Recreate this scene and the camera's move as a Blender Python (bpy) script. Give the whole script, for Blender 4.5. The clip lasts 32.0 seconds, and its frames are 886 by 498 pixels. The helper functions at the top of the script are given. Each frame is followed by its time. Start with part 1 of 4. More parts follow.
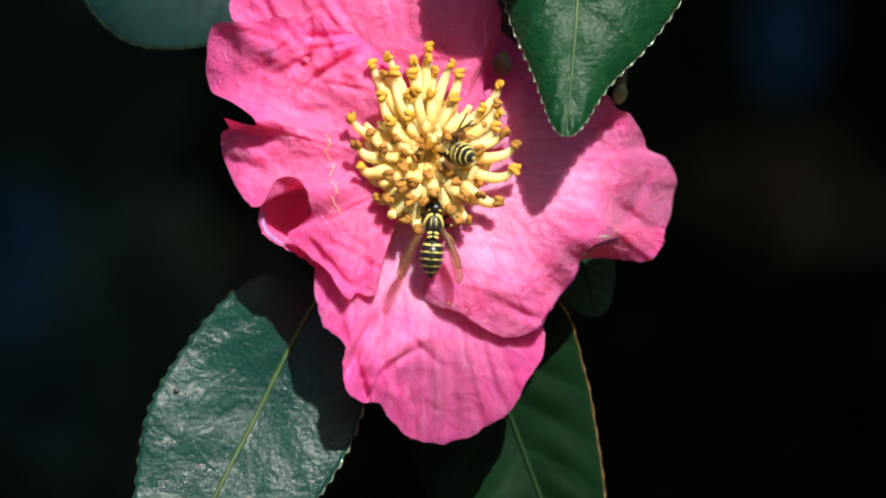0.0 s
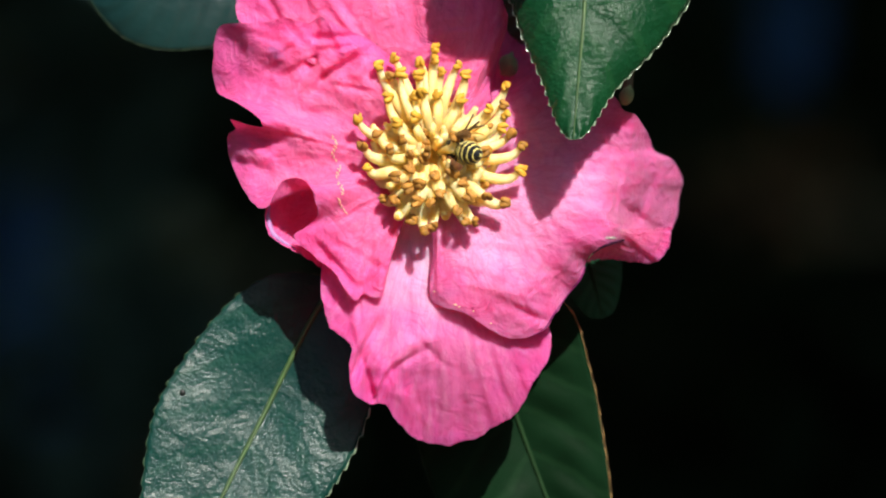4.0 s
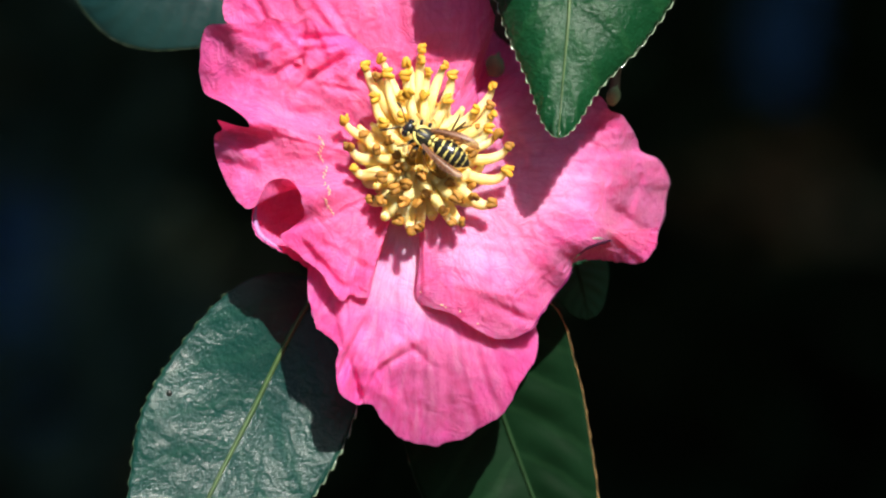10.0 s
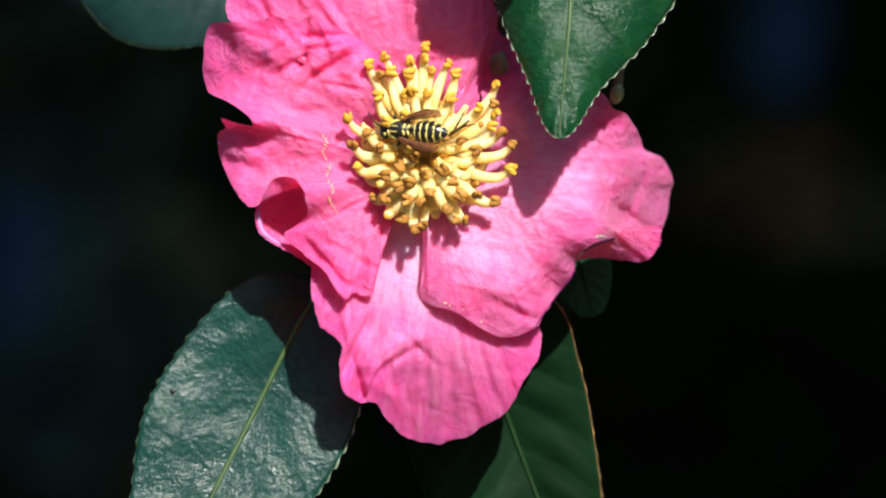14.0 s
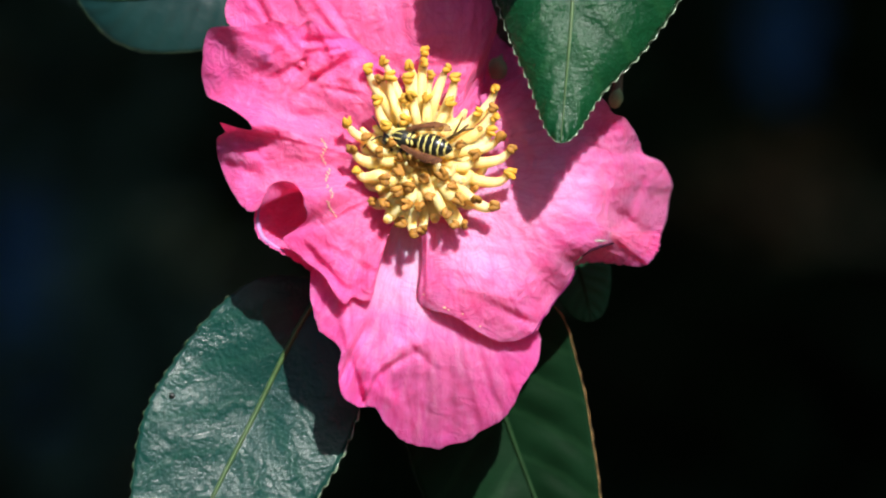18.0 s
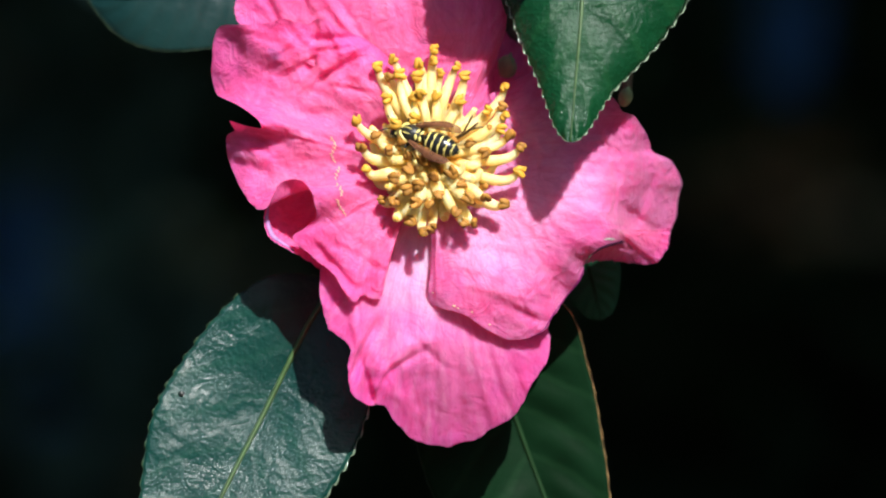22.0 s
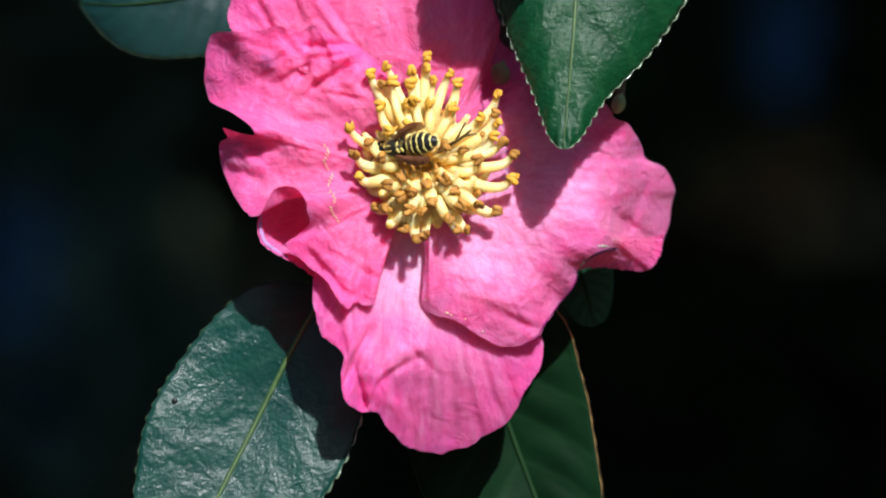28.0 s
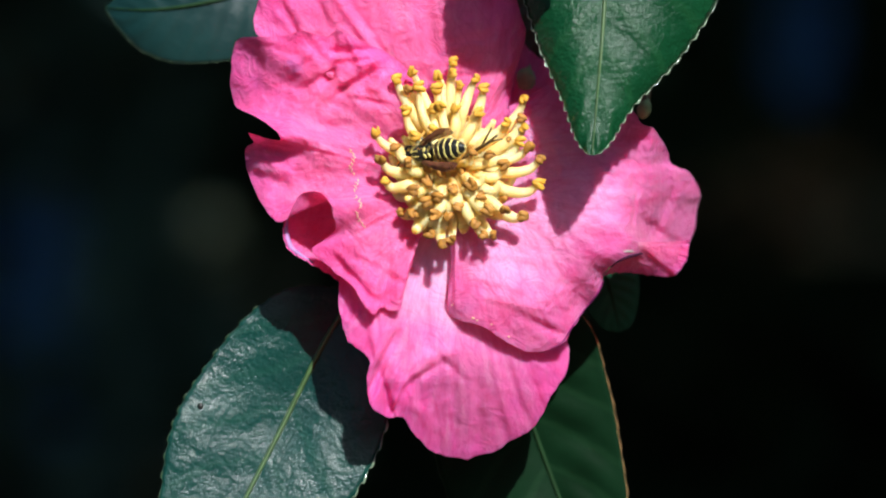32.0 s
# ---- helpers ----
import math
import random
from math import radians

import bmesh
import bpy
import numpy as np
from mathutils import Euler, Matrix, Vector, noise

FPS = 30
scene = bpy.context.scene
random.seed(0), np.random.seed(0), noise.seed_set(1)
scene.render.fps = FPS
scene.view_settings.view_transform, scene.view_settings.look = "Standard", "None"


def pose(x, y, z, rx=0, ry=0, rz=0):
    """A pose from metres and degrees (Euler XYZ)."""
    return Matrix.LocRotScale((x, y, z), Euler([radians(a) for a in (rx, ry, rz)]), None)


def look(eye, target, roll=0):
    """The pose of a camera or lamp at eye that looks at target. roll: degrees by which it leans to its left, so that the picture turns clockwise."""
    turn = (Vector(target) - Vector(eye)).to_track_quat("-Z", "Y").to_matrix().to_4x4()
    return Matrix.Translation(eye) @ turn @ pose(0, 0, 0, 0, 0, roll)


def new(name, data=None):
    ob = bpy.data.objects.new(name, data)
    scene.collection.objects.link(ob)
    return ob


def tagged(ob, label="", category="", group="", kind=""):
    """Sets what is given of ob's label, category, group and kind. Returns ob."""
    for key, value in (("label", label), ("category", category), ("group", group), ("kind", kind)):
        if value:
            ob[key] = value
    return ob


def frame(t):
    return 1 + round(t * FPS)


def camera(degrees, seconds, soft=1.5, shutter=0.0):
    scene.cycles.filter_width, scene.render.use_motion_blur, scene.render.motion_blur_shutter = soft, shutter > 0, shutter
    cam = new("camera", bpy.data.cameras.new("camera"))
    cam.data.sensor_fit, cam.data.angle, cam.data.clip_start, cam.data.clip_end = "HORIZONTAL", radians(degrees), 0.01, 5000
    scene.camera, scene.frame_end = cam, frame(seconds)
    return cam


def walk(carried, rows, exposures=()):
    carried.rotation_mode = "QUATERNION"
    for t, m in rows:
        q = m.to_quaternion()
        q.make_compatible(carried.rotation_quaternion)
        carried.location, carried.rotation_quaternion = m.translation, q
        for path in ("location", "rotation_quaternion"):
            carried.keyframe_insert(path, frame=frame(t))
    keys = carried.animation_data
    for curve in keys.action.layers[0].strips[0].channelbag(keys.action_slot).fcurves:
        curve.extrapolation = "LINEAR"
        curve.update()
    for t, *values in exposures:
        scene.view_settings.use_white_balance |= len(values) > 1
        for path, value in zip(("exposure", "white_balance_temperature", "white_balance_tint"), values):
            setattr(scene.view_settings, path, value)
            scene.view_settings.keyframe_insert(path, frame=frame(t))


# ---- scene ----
# A pink camellia flower in the sun with two wasps on it, filmed close with a long lens.
# u runs right, v up and w towards the lens, in millimetres from the middle of the flower.
MM = 0.001
HEIGHT = 1.2
LENS_AWAY = 1.496
RESTING = 0.02
FLOWER_BASE = (0, 11, -6)

cam = camera(6.0, 32.0, soft=2.05, shutter=0.5)
cam.data.dof.use_dof = True
cam.data.dof.focus_distance = 1.488
cam.data.dof.aperture_fstop = 14.0


def sway(du, dv):
    """The camera's pose when its hand-held drift moves the flower by du right and dv down."""
    eye = (-0.6 * du * MM, -LENS_AWAY, HEIGHT + 0.6 * dv * MM)
    return look(eye, (-du * MM, 0.0, HEIGHT + dv * MM))


walk(cam, [
    (0, sway(1.22, -0.31)),
    (0.5, sway(0.15, -0.31)),
    (1, sway(1.38, -0.61)),
    (1.5, sway(0.92, -0.61)),
    (2, sway(1.38, -0.46)),
    (2.5, sway(0.46, 0.30)),
    (3, sway(1.53, -0.61)),
    (3.5, sway(2.45, 0.00)),
    (5.5, sway(1.38, -0.46)),
    (6, sway(1.07, 0.30)),
    (6.5, sway(0.92, 0.15)),
    (7, sway(0.61, -0.31)),
    (7.5, sway(-0.15, 0.15)),
    (8, sway(0.46, -0.31)),
    (8.5, sway(0.16, 0.00)),
    (9, sway(0.00, 0.00)),
    (9.5, sway(0.46, 0.00)),
    (10, sway(0.00, 0.00)),
    (10.5, sway(0.00, 0.00)),
    (11, sway(0.00, -0.16)),
    (11.5, sway(0.00, -0.15)),
    (12, sway(-0.30, 0.00)),
    (12.5, sway(0.46, -0.31)),
    (13, sway(0.92, -0.77)),
    (13.5, sway(0.46, 0.15)),
    (14, sway(0.61, -0.31)),
    (14.5, sway(-0.31, 0.61)),
    (16.5, sway(0.16, 0.31)),
    (17, sway(0.00, 0.31)),
    (17.5, sway(0.31, 0.46)),
    (18, sway(0.46, 0.46)),
    (18.5, sway(0.92, 0.30)),
    (19, sway(0.16, 0.16)),
    (19.5, sway(0.61, 0.16)),
    (20, sway(1.53, -0.31)),
    (20.5, sway(1.38, 0.46)),
    (21, sway(1.38, 0.15)),
    (21.5, sway(1.84, 0.30)),
    (22, sway(2.14, 0.15)),
    (22.5, sway(0.92, 0.31)),
    (23, sway(1.99, 0.15)),
    (23.5, sway(0.61, 0.61)),
    (24, sway(0.16, 0.77)),
    (24.5, sway(0.77, 0.46)),
    (25, sway(-0.31, 0.61)),
    (25.5, sway(0.00, 0.77)),
    (27.5, sway(0.15, 1.37)),
    (28, sway(0.92, 1.38)),
    (28.5, sway(0.92, 1.69)),
    (29, sway(1.37, 1.38)),
    (29.5, sway(1.68, 1.54)),
    (30, sway(2.75, 1.54)),
    (30.5, sway(3.06, 2.00)),
    (31, sway(4.29, 1.38)),
    (31.5, sway(4.44, 1.99)),
    (32, sway(5.51, 2.30)),
], [(0, 0.66, 6700, 10), (7, 0.66, 6600, 10), (9, 0.84, 6650, 10), (13, 0.81, 6600, 10), (19, 0.78, 6300, 10), (25, 0.72, 6150, 10), (28, 0.63, 6080, 10), (32, 0.66, 6050, 10)])

# ---- light: a high sun from behind the camera, to its right ----
SUN = Vector((0.27, -0.70, 0.66)).normalized()
world = bpy.data.worlds.new("sky")
scene.world = world
world.use_nodes = True
wn = world.node_tree
sky = wn.nodes.new("ShaderNodeTexSky")
sky.sky_type = "NISHITA"
sky.sun_disc = False
sky.dust_density = 1.3
sky.sun_elevation = math.asin(SUN.z)
sky.sun_rotation = math.atan2(SUN.x, SUN.y)
wn.links.new(sky.outputs["Color"], wn.nodes["Background"].inputs["Color"])
wn.nodes["Background"].inputs["Strength"].default_value = 0.046
sun_data = bpy.data.lights.new("sun", "SUN")
sun_data.energy = 5.0
sun_data.angle = radians(0.53)
sun_data.color = (1.0, 0.96, 0.9)
sun = new("sun", sun_data)
sun.matrix_world = look(SUN * 10 + Vector((0, 0, HEIGHT)), (0, 0, HEIGHT))


# ---- materials ----
def nodes_of(name):
    m = bpy.data.materials.new(name)
    m.use_nodes = True
    t = m.node_tree
    return m, t, t.nodes["Principled BSDF"]


def node(t, kind, links=(), **values):
    n = t.nodes.new("ShaderNode" + kind)
    for key, value in values.items():
        if key in n.inputs:
            n.inputs[key].default_value = value
    for socket, source in links:
        t.links.new(source, n.inputs[socket])
    return n


def ramp(t, fac, stops):
    n = t.nodes.new("ShaderNodeValToRGB")
    els = n.color_ramp.elements
    top = max(1.0, stops[-1][0])
    if top > 1.0:
        scale = node(t, "Math", [(0, fac)])
        scale.operation = "MULTIPLY"
        scale.inputs[1].default_value = 1.0 / top
        fac = scale.outputs[0]
        stops = [(a / top, c) for a, c in stops]
    while len(els) < len(stops):
        els.new(0.5)
    for el, (at, col) in zip(els, stops):
        el.position = at
        el.color = (*col, 1.0)
    t.links.new(fac, n.inputs["Fac"])
    return n.outputs["Color"]


def blend(t, fac, a, b, kind="MIX"):
    n = t.nodes.new("ShaderNodeMix")
    n.data_type = "RGBA"
    n.blend_type = kind
    for sock, value in ((n.inputs[0], fac), (n.inputs[6], a), (n.inputs[7], b)):
        if hasattr(value, "links"):
            t.links.new(value, sock)
        else:
            sock.default_value = value
    return n.outputs[2]


def bump(t, height, strength, distance, bsdf):
    n = node(t, "Bump", [("Height", height)], Strength=strength, Distance=distance)
    t.links.new(n.outputs["Normal"], bsdf.inputs["Normal"])
    return n.outputs["Normal"]


def add_translucent(t, bsdf, colour, share, normal=None):
    tr = node(t, "BsdfTranslucent", [("Color", colour)])
    mix = node(t, "MixShader", [(1, bsdf.outputs[0]), (2, tr.outputs[0])], Fac=share)
    t.links.new(mix.outputs[0], t.nodes["Material Output"].inputs["Surface"])


def petal_material(name, pale, mid, edge, low, high, relief=0.8, stain=None, pale_to=0.15, edge_from=0.82):
    m, t, b = nodes_of(name)
    uv = node(t, "TexCoord").outputs["UV"]
    obj = node(t, "TexCoord").outputs["Object"]
    streak = node(t, "Mapping", [("Vector", uv)], Scale=(17.0, 3.0, 1.0))
    veins = node(t, "TexNoise", [("Vector", streak.outputs[0])], Scale=1.6, Detail=5.0, Roughness=0.6, Distortion=0.5)
    blotch = node(t, "TexNoise", [("Vector", obj)], Scale=95.0, Detail=4.0, Roughness=0.6)
    fine = node(t, "TexNoise", [("Vector", obj)], Scale=900.0, Detail=3.0)
    rad = node(t, "SeparateXYZ", [("Vector", uv)])
    fray = node(t, "Math", [(0, blotch.outputs["Fac"]), (2, rad.outputs["Y"])])
    fray.operation = "MULTIPLY_ADD"
    fray.inputs[1].default_value = 0.35
    # Edges deepen as pigment and as shade on rims that roll away.
    base = ramp(t, fray.outputs[0], [(pale_to, pale), (pale_to + 0.35, mid), (edge_from, mid), (edge_from + 0.30, edge)])
    deep = ramp(t, veins.outputs["Fac"], [(0.30, low), (0.52, mid), (0.75, high)])
    col = blend(t, 0.32, base, deep)
    lilac = ramp(t, blotch.outputs["Fac"], [(0.45, (1, 1, 1)), (0.70, (0.86, 0.78, 1.0))])
    col = blend(t, 0.5, col, lilac, "MULTIPLY")
    warp = node(t, "VectorMath", [(0, blotch.outputs["Color"])])
    warp.operation = "SCALE"
    warp.inputs["Scale"].default_value = 0.10
    net_uv = node(t, "Mapping", [("Vector", node(t, "VectorMath", [(0, uv), (1, warp.outputs[0])]).outputs[0])], Scale=(34.0, 9.0, 1.0))
    net = node(t, "TexVoronoi", [("Vector", net_uv.outputs[0])], Scale=1.0)
    net.feature = "DISTANCE_TO_EDGE"
    vein_line = ramp(t, net.outputs["Distance"], [(0.0, (0.90, 0.72, 0.80)), (0.10, (1, 1, 1))])
    col = blend(t, 0.55, col, vein_line, "MULTIPLY")
    mar = node(t, "TexVoronoi", [("Vector", obj)], Scale=60.0)
    bruise = ramp(t, mar.outputs["Distance"], [(0.0, (0.55, 0.5, 0.75)), (0.06, (0.8, 0.75, 0.9)), (0.13, (1, 1, 1))])
    col = blend(t, 0.45, col, bruise, "MULTIPLY")
    if stain:
        xyz = node(t, "SeparateXYZ", [("Vector", obj)])
        flat = node(t, "CombineXYZ", [("X", xyz.outputs["X"]), ("Y", xyz.outputs["Z"])])
        gap = node(t, "VectorMath", [(0, flat.outputs[0])])
        gap.operation = "DISTANCE"
        gap.inputs[1].default_value = (stain[0] * MM, (stain[1] - FLOWER_BASE[1]) * MM, 0)
        rough_gap = node(t, "Math", [(0, fine.outputs["Fac"]), (2, gap.outputs["Value"])])
        rough_gap.operation = "MULTIPLY_ADD"
        rough_gap.inputs[1].default_value = 0.003
        wide = stain[2] * MM
        mark = node(t, "MapRange", [("Value", rough_gap.outputs[0])])
        mark.inputs[1].default_value = 0.0015 + wide * 0.3
        mark.inputs[2].default_value = 0.0015 + wide
        mark.inputs[3].default_value = 0.55
        mark.inputs[4].default_value = 0.0
        col = blend(t, mark.outputs[0], col, (0.36, 0.11, 0.36, 1))
    t.links.new(col, b.inputs["Base Color"])
    b.inputs["Roughness"].default_value = 0.6
    b.inputs["Specular IOR Level"].default_value = 0.3
    b.inputs["Specular Tint"].default_value = (1.0, 0.80, 0.97, 1)
    b.inputs["Sheen Weight"].default_value = 0.1
    b.inputs["Sheen Roughness"].default_value = 0.6
    b.inputs["Sheen Tint"].default_value = (1.0, 0.75, 0.92, 1)
    b.subsurface_method = "BURLEY"
    b.inputs["Subsurface Weight"].default_value = 0.9
    b.inputs["Subsurface Radius"].default_value = (1.0, 0.30, 0.46)
    b.inputs["Subsurface Scale"].default_value = 0.0032
    h1 = node(t, "Math", [(0, veins.outputs["Fac"]), (2, fine.outputs["Fac"])])
    h1.operation = "MULTIPLY_ADD"
    h1.inputs[1].default_value = 0.45
    crumpled = node(t, "TexNoise", [("Vector", obj)], Scale=210.0, Detail=5.0, Roughness=0.5, Distortion=1.2)
    ridge = node(t, "Math", [(0, crumpled.outputs["Fac"])], )
    ridge.operation = "SUBTRACT"
    ridge.inputs[1].default_value = 0.5
    ridged = node(t, "Math", [(0, ridge.outputs[0])])
    ridged.operation = "ABSOLUTE"
    h2 = node(t, "Math", [(0, ridged.outputs[0]), (2, h1.outputs[0])])
    h2.operation = "MULTIPLY_ADD"
    h2.inputs[1].default_value = -3.5
    bump(t, h2.outputs[0], relief, 0.0004, b)
    add_translucent(t, b, blend(t, 1.0, col, (1.0, 0.22, 0.4, 1), "MULTIPLY"), 0.30)
    return m


def leaf_material(name, dark, light, vein, gloss, sheen, relief):
    m, t, b = nodes_of(name)
    uv = node(t, "TexCoord").outputs["UV"]
    obj = node(t, "TexCoord").outputs["Object"]
    sep = node(t, "SeparateXYZ", [("Vector", uv)])
    side = node(t, "Math", [(0, sep.outputs["X"])])
    side.operation = "ABSOLUTE"
    slope = node(t, "Math", [(0, side.outputs[0])])
    slope.operation = "MULTIPLY"
    slope.inputs[1].default_value = -0.16
    run = node(t, "Math", [(0, sep.outputs["Y"]), (1, slope.outputs[0])])
    wob = node(t, "TexNoise", [("Vector", obj)], Scale=110.0, Detail=4.0)
    run2 = node(t, "Math", [(0, wob.outputs["Fac"])])
    run2.operation = "MULTIPLY_ADD"
    run2.inputs[1].default_value = 0.06
    t.links.new(run.outputs[0], run2.inputs[2])
    comb = node(t, "CombineXYZ", [("X", run2.outputs[0])])
    lat = node(t, "TexWave", [("Vector", comb.outputs[0])], Scale=2.9)
    lat.wave_profile = "SIN"
    line = ramp(t, lat.outputs["Fac"], [(0.86, (0, 0, 0)), (0.985, (1, 1, 1))])
    pits = node(t, "TexNoise", [("Vector", obj)], Scale=950.0, Detail=5.0, Roughness=0.6)
    big = node(t, "TexNoise", [("Vector", obj)], Scale=60.0, Detail=3.0)
    col = ramp(t, big.outputs["Fac"], [(0.3, dark), (0.7, light)])
    lf = node(t, "Math", [(0, line)])
    lf.operation = "MULTIPLY"
    lf.inputs[1].default_value = 0.25
    col = blend(t, lf.outputs[0], col, (*vein, 1))
    spots = node(t, "TexVoronoi", [("Vector", obj)], Scale=170.0, Randomness=1.0)
    spot = ramp(t, spots.outputs["Distance"], [(0.0, (0.45, 0.4, 0.25)), (0.05, (1, 1, 1))])
    col = blend(t, 0.5, col, spot, "MULTIPLY")
    t.links.new(col, b.inputs["Base Color"])
    rough = node(t, "MapRange", [("Value", pits.outputs["Fac"])])
    rough.inputs[3].default_value = gloss - 0.08
    rough.inputs[4].default_value = gloss + 0.11
    t.links.new(rough.outputs[0], b.inputs["Roughness"])
    b.inputs["Specular IOR Level"].default_value = sheen
    hsum = node(t, "Math", [(0, pits.outputs["Fac"])])
    hsum.operation = "MULTIPLY_ADD"
    hsum.inputs[1].default_value = 0.7
    sunk = node(t, "Math", [(0, lat.outputs["Fac"])])
    sunk.operation = "MULTIPLY"
    sunk.inputs[1].default_value = 0.3
    t.links.new(sunk.outputs[0], hsum.inputs[2])
    folds = node(t, "TexNoise", [("Vector", obj)], Scale=260.0, Detail=5.0, Roughness=0.55, Distortion=0.8)
    hall = node(t, "Math", [(0, folds.outputs["Fac"])])
    hall.operation = "MULTIPLY_ADD"
    hall.inputs[1].default_value = 0.8
    t.links.new(hsum.outputs[0], hall.inputs[2])
    bump(t, hall.outputs[0], 0.6, 0.0004 * relief, b)
    add_translucent(t, b, blend(t, 1.0, col, (0.9, 1.5, 0.35, 1), "MULTIPLY"), 0.14)
    return m


def plain(name, colour, rough=0.5, spec=0.5, grain=400.0, vary=0.25, relief=0.0, metal=0.0):
    m, t, b = nodes_of(name)
    obj = node(t, "TexCoord").outputs["Object"]
    n = node(t, "TexNoise", [("Vector", obj)], Scale=grain, Detail=5.0, Roughness=0.6)
    lo = tuple(c * (1 - vary) for c in colour)
    hi = tuple(min(1, c * (1 + vary)) for c in colour)
    t.links.new(ramp(t, n.outputs["Fac"], [(0.3, lo), (0.7, hi)]), b.inputs["Base Color"])
    b.inputs["Roughness"].default_value = rough
    b.inputs["Specular IOR Level"].default_value = spec
    b.inputs["Metallic"].default_value = metal
    if relief:
        bump(t, n.outputs["Fac"], 0.5, relief, b)
    return m


def filament_material(name, foot, middle, tip, share):
    """A stamen's waxy stalk, its colour running from foot to tip, the foot deepened as shade."""
    m, t, b = nodes_of(name)
    uv = node(t, "TexCoord").outputs["UV"]
    sep = node(t, "SeparateXYZ", [("Vector", uv)])
    n = node(t, "TexNoise", [("Vector", node(t, "TexCoord").outputs["Object"])], Scale=420.0, Detail=4.0)
    col = ramp(t, sep.outputs["Y"], [(0.0, foot), (0.5, middle), (1.0, tip)])
    col = blend(t, 0.35, col, ramp(t, n.outputs["Fac"], [(0.35, foot), (0.65, tip)]))
    t.links.new(col, b.inputs["Base Color"])
    b.inputs["Roughness"].default_value = 0.42
    b.inputs["Specular IOR Level"].default_value = 0.15
    b.subsurface_method = "BURLEY"
    b.inputs["Subsurface Weight"].default_value = 0.8
    b.inputs["Subsurface Radius"].default_value = (1.0, 0.6, 0.22)
    b.inputs["Subsurface Scale"].default_value = 0.0034
    bump(t, n.outputs["Fac"], 0.3, 0.0003, b)
    add_translucent(t, b, col, share)
    return m


def wing_material(name, share):
    m, t, b = nodes_of(name)
    n = node(t, "TexNoise", [("Vector", node(t, "TexCoord").outputs["Object"])], Scale=700.0, Detail=3.0)
    t.links.new(ramp(t, n.outputs["Fac"], [(0.3, (0.11, 0.040, 0.018)), (0.7, (0.20, 0.085, 0.040))]), b.inputs["Base Color"])
    b.inputs["Roughness"].default_value = 0.42
    clear = node(t, "BsdfTransparent")
    clear.inputs["Color"].default_value = (0.85, 0.68, 0.55, 1)
    mix = node(t, "MixShader", [(1, clear.outputs[0]), (2, b.outputs[0])], Fac=share)
    t.links.new(mix.outputs[0], t.nodes["Material Output"].inputs["Surface"])
    return m


PETAL = petal_material("rose_petal", (0.95, 0.43, 0.63), (0.89, 0.145, 0.37), (0.78, 0.08, 0.34), (0.80, 0.04, 0.14), (0.95, 0.36, 0.56), stain=(-31.8, 34.8, 2.2))
# Cooler copies of PETAL; skylight on the tilted petals is in their colour.
PETAL_ROSE = petal_material("deep_shaded_rim_petal", (0.95, 0.56, 0.76), (0.93, 0.31, 0.58), (0.70, 0.06, 0.28), (0.84, 0.08, 0.22), (0.95, 0.50, 0.72), edge_from=0.70)
PETAL_LILAC = petal_material("skylit_lilac_petal", (0.95, 0.68, 0.86), (0.89, 0.18, 0.47), (0.70, 0.05, 0.28), (0.82, 0.07, 0.26), (0.94, 0.46, 0.70), 0.4, pale_to=0.42)
LEAF_FRONT = leaf_material("glossy_leaf", (0.003, 0.036, 0.012), (0.006, 0.054, 0.018), (0.016, 0.080, 0.026), 0.25, 0.21, 2.0)
LEAF_PALE = leaf_material("waxy_leaf", (0.004, 0.033, 0.027), (0.007, 0.048, 0.038), (0.016, 0.072, 0.048), 0.20, 0.33, 1.6)
LEAF_FAR = leaf_material("teal_leaf", (0.004, 0.026, 0.026), (0.008, 0.038, 0.036), (0.010, 0.034, 0.030), 0.42, 0.28, 0.5)
# Green taken almost to black: shade on the low right leaf is in it.
LEAF_DARKENED = leaf_material("fresh_leaf_in_shade", (0.003, 0.014, 0.005), (0.005, 0.024, 0.009), (0.012, 0.042, 0.016), 0.5, 0.04, 0.35)
LEAF_DEEP = leaf_material("shrub_leaf", (0.022, 0.055, 0.040), (0.045, 0.10, 0.063), (0.04, 0.07, 0.025), 0.5, 0.25, 0.3)
# Lighter leaf copy: its colour is lifted to show in the petals' shade.
LEAF_BACK = leaf_material("lifted_shade_leaf", (0.018, 0.080, 0.045), (0.028, 0.105, 0.055), (0.024, 0.075, 0.04), 0.7, 0.04, 0.1)
RIB = plain("leaf_rib", (0.045, 0.09, 0.025), 0.45, 0.4)
# Copy of RIB with shade put into its colour, for leaves behind the flower.
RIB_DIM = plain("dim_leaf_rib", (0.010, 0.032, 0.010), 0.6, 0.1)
RIM_DRY = plain("dry_leaf_rim", (0.40, 0.24, 0.10), 0.7, 0.2, 600.0, 0.4)
# Paler, glossier rim copy: the teeth's white glints are put into it.
RIM = plain("glint_leaf_rim", (0.17, 0.23, 0.15), 0.12, 1.0, 600.0, 0.3)
RIM_DULL = plain("dull_leaf_rim", (0.025, 0.05, 0.022), 0.5, 0.3, 600.0, 0.3)
TWIG = plain("twig_bark", (0.14, 0.10, 0.06), 0.8, 0.2, 300.0, 0.4, 0.0006)
FILAMENT = filament_material("stamen_cream", (0.92, 0.56, 0.11), (0.94, 0.76, 0.31), (0.94, 0.85, 0.49), 0.22)
# Deeper copy of FILAMENT: the amber shade of the pit put into colour.
FILAMENT_SHADED = filament_material("stamen_shaded_amber", (0.84, 0.42, 0.04), (0.93, 0.62, 0.15), (0.95, 0.76, 0.32), 0.2)
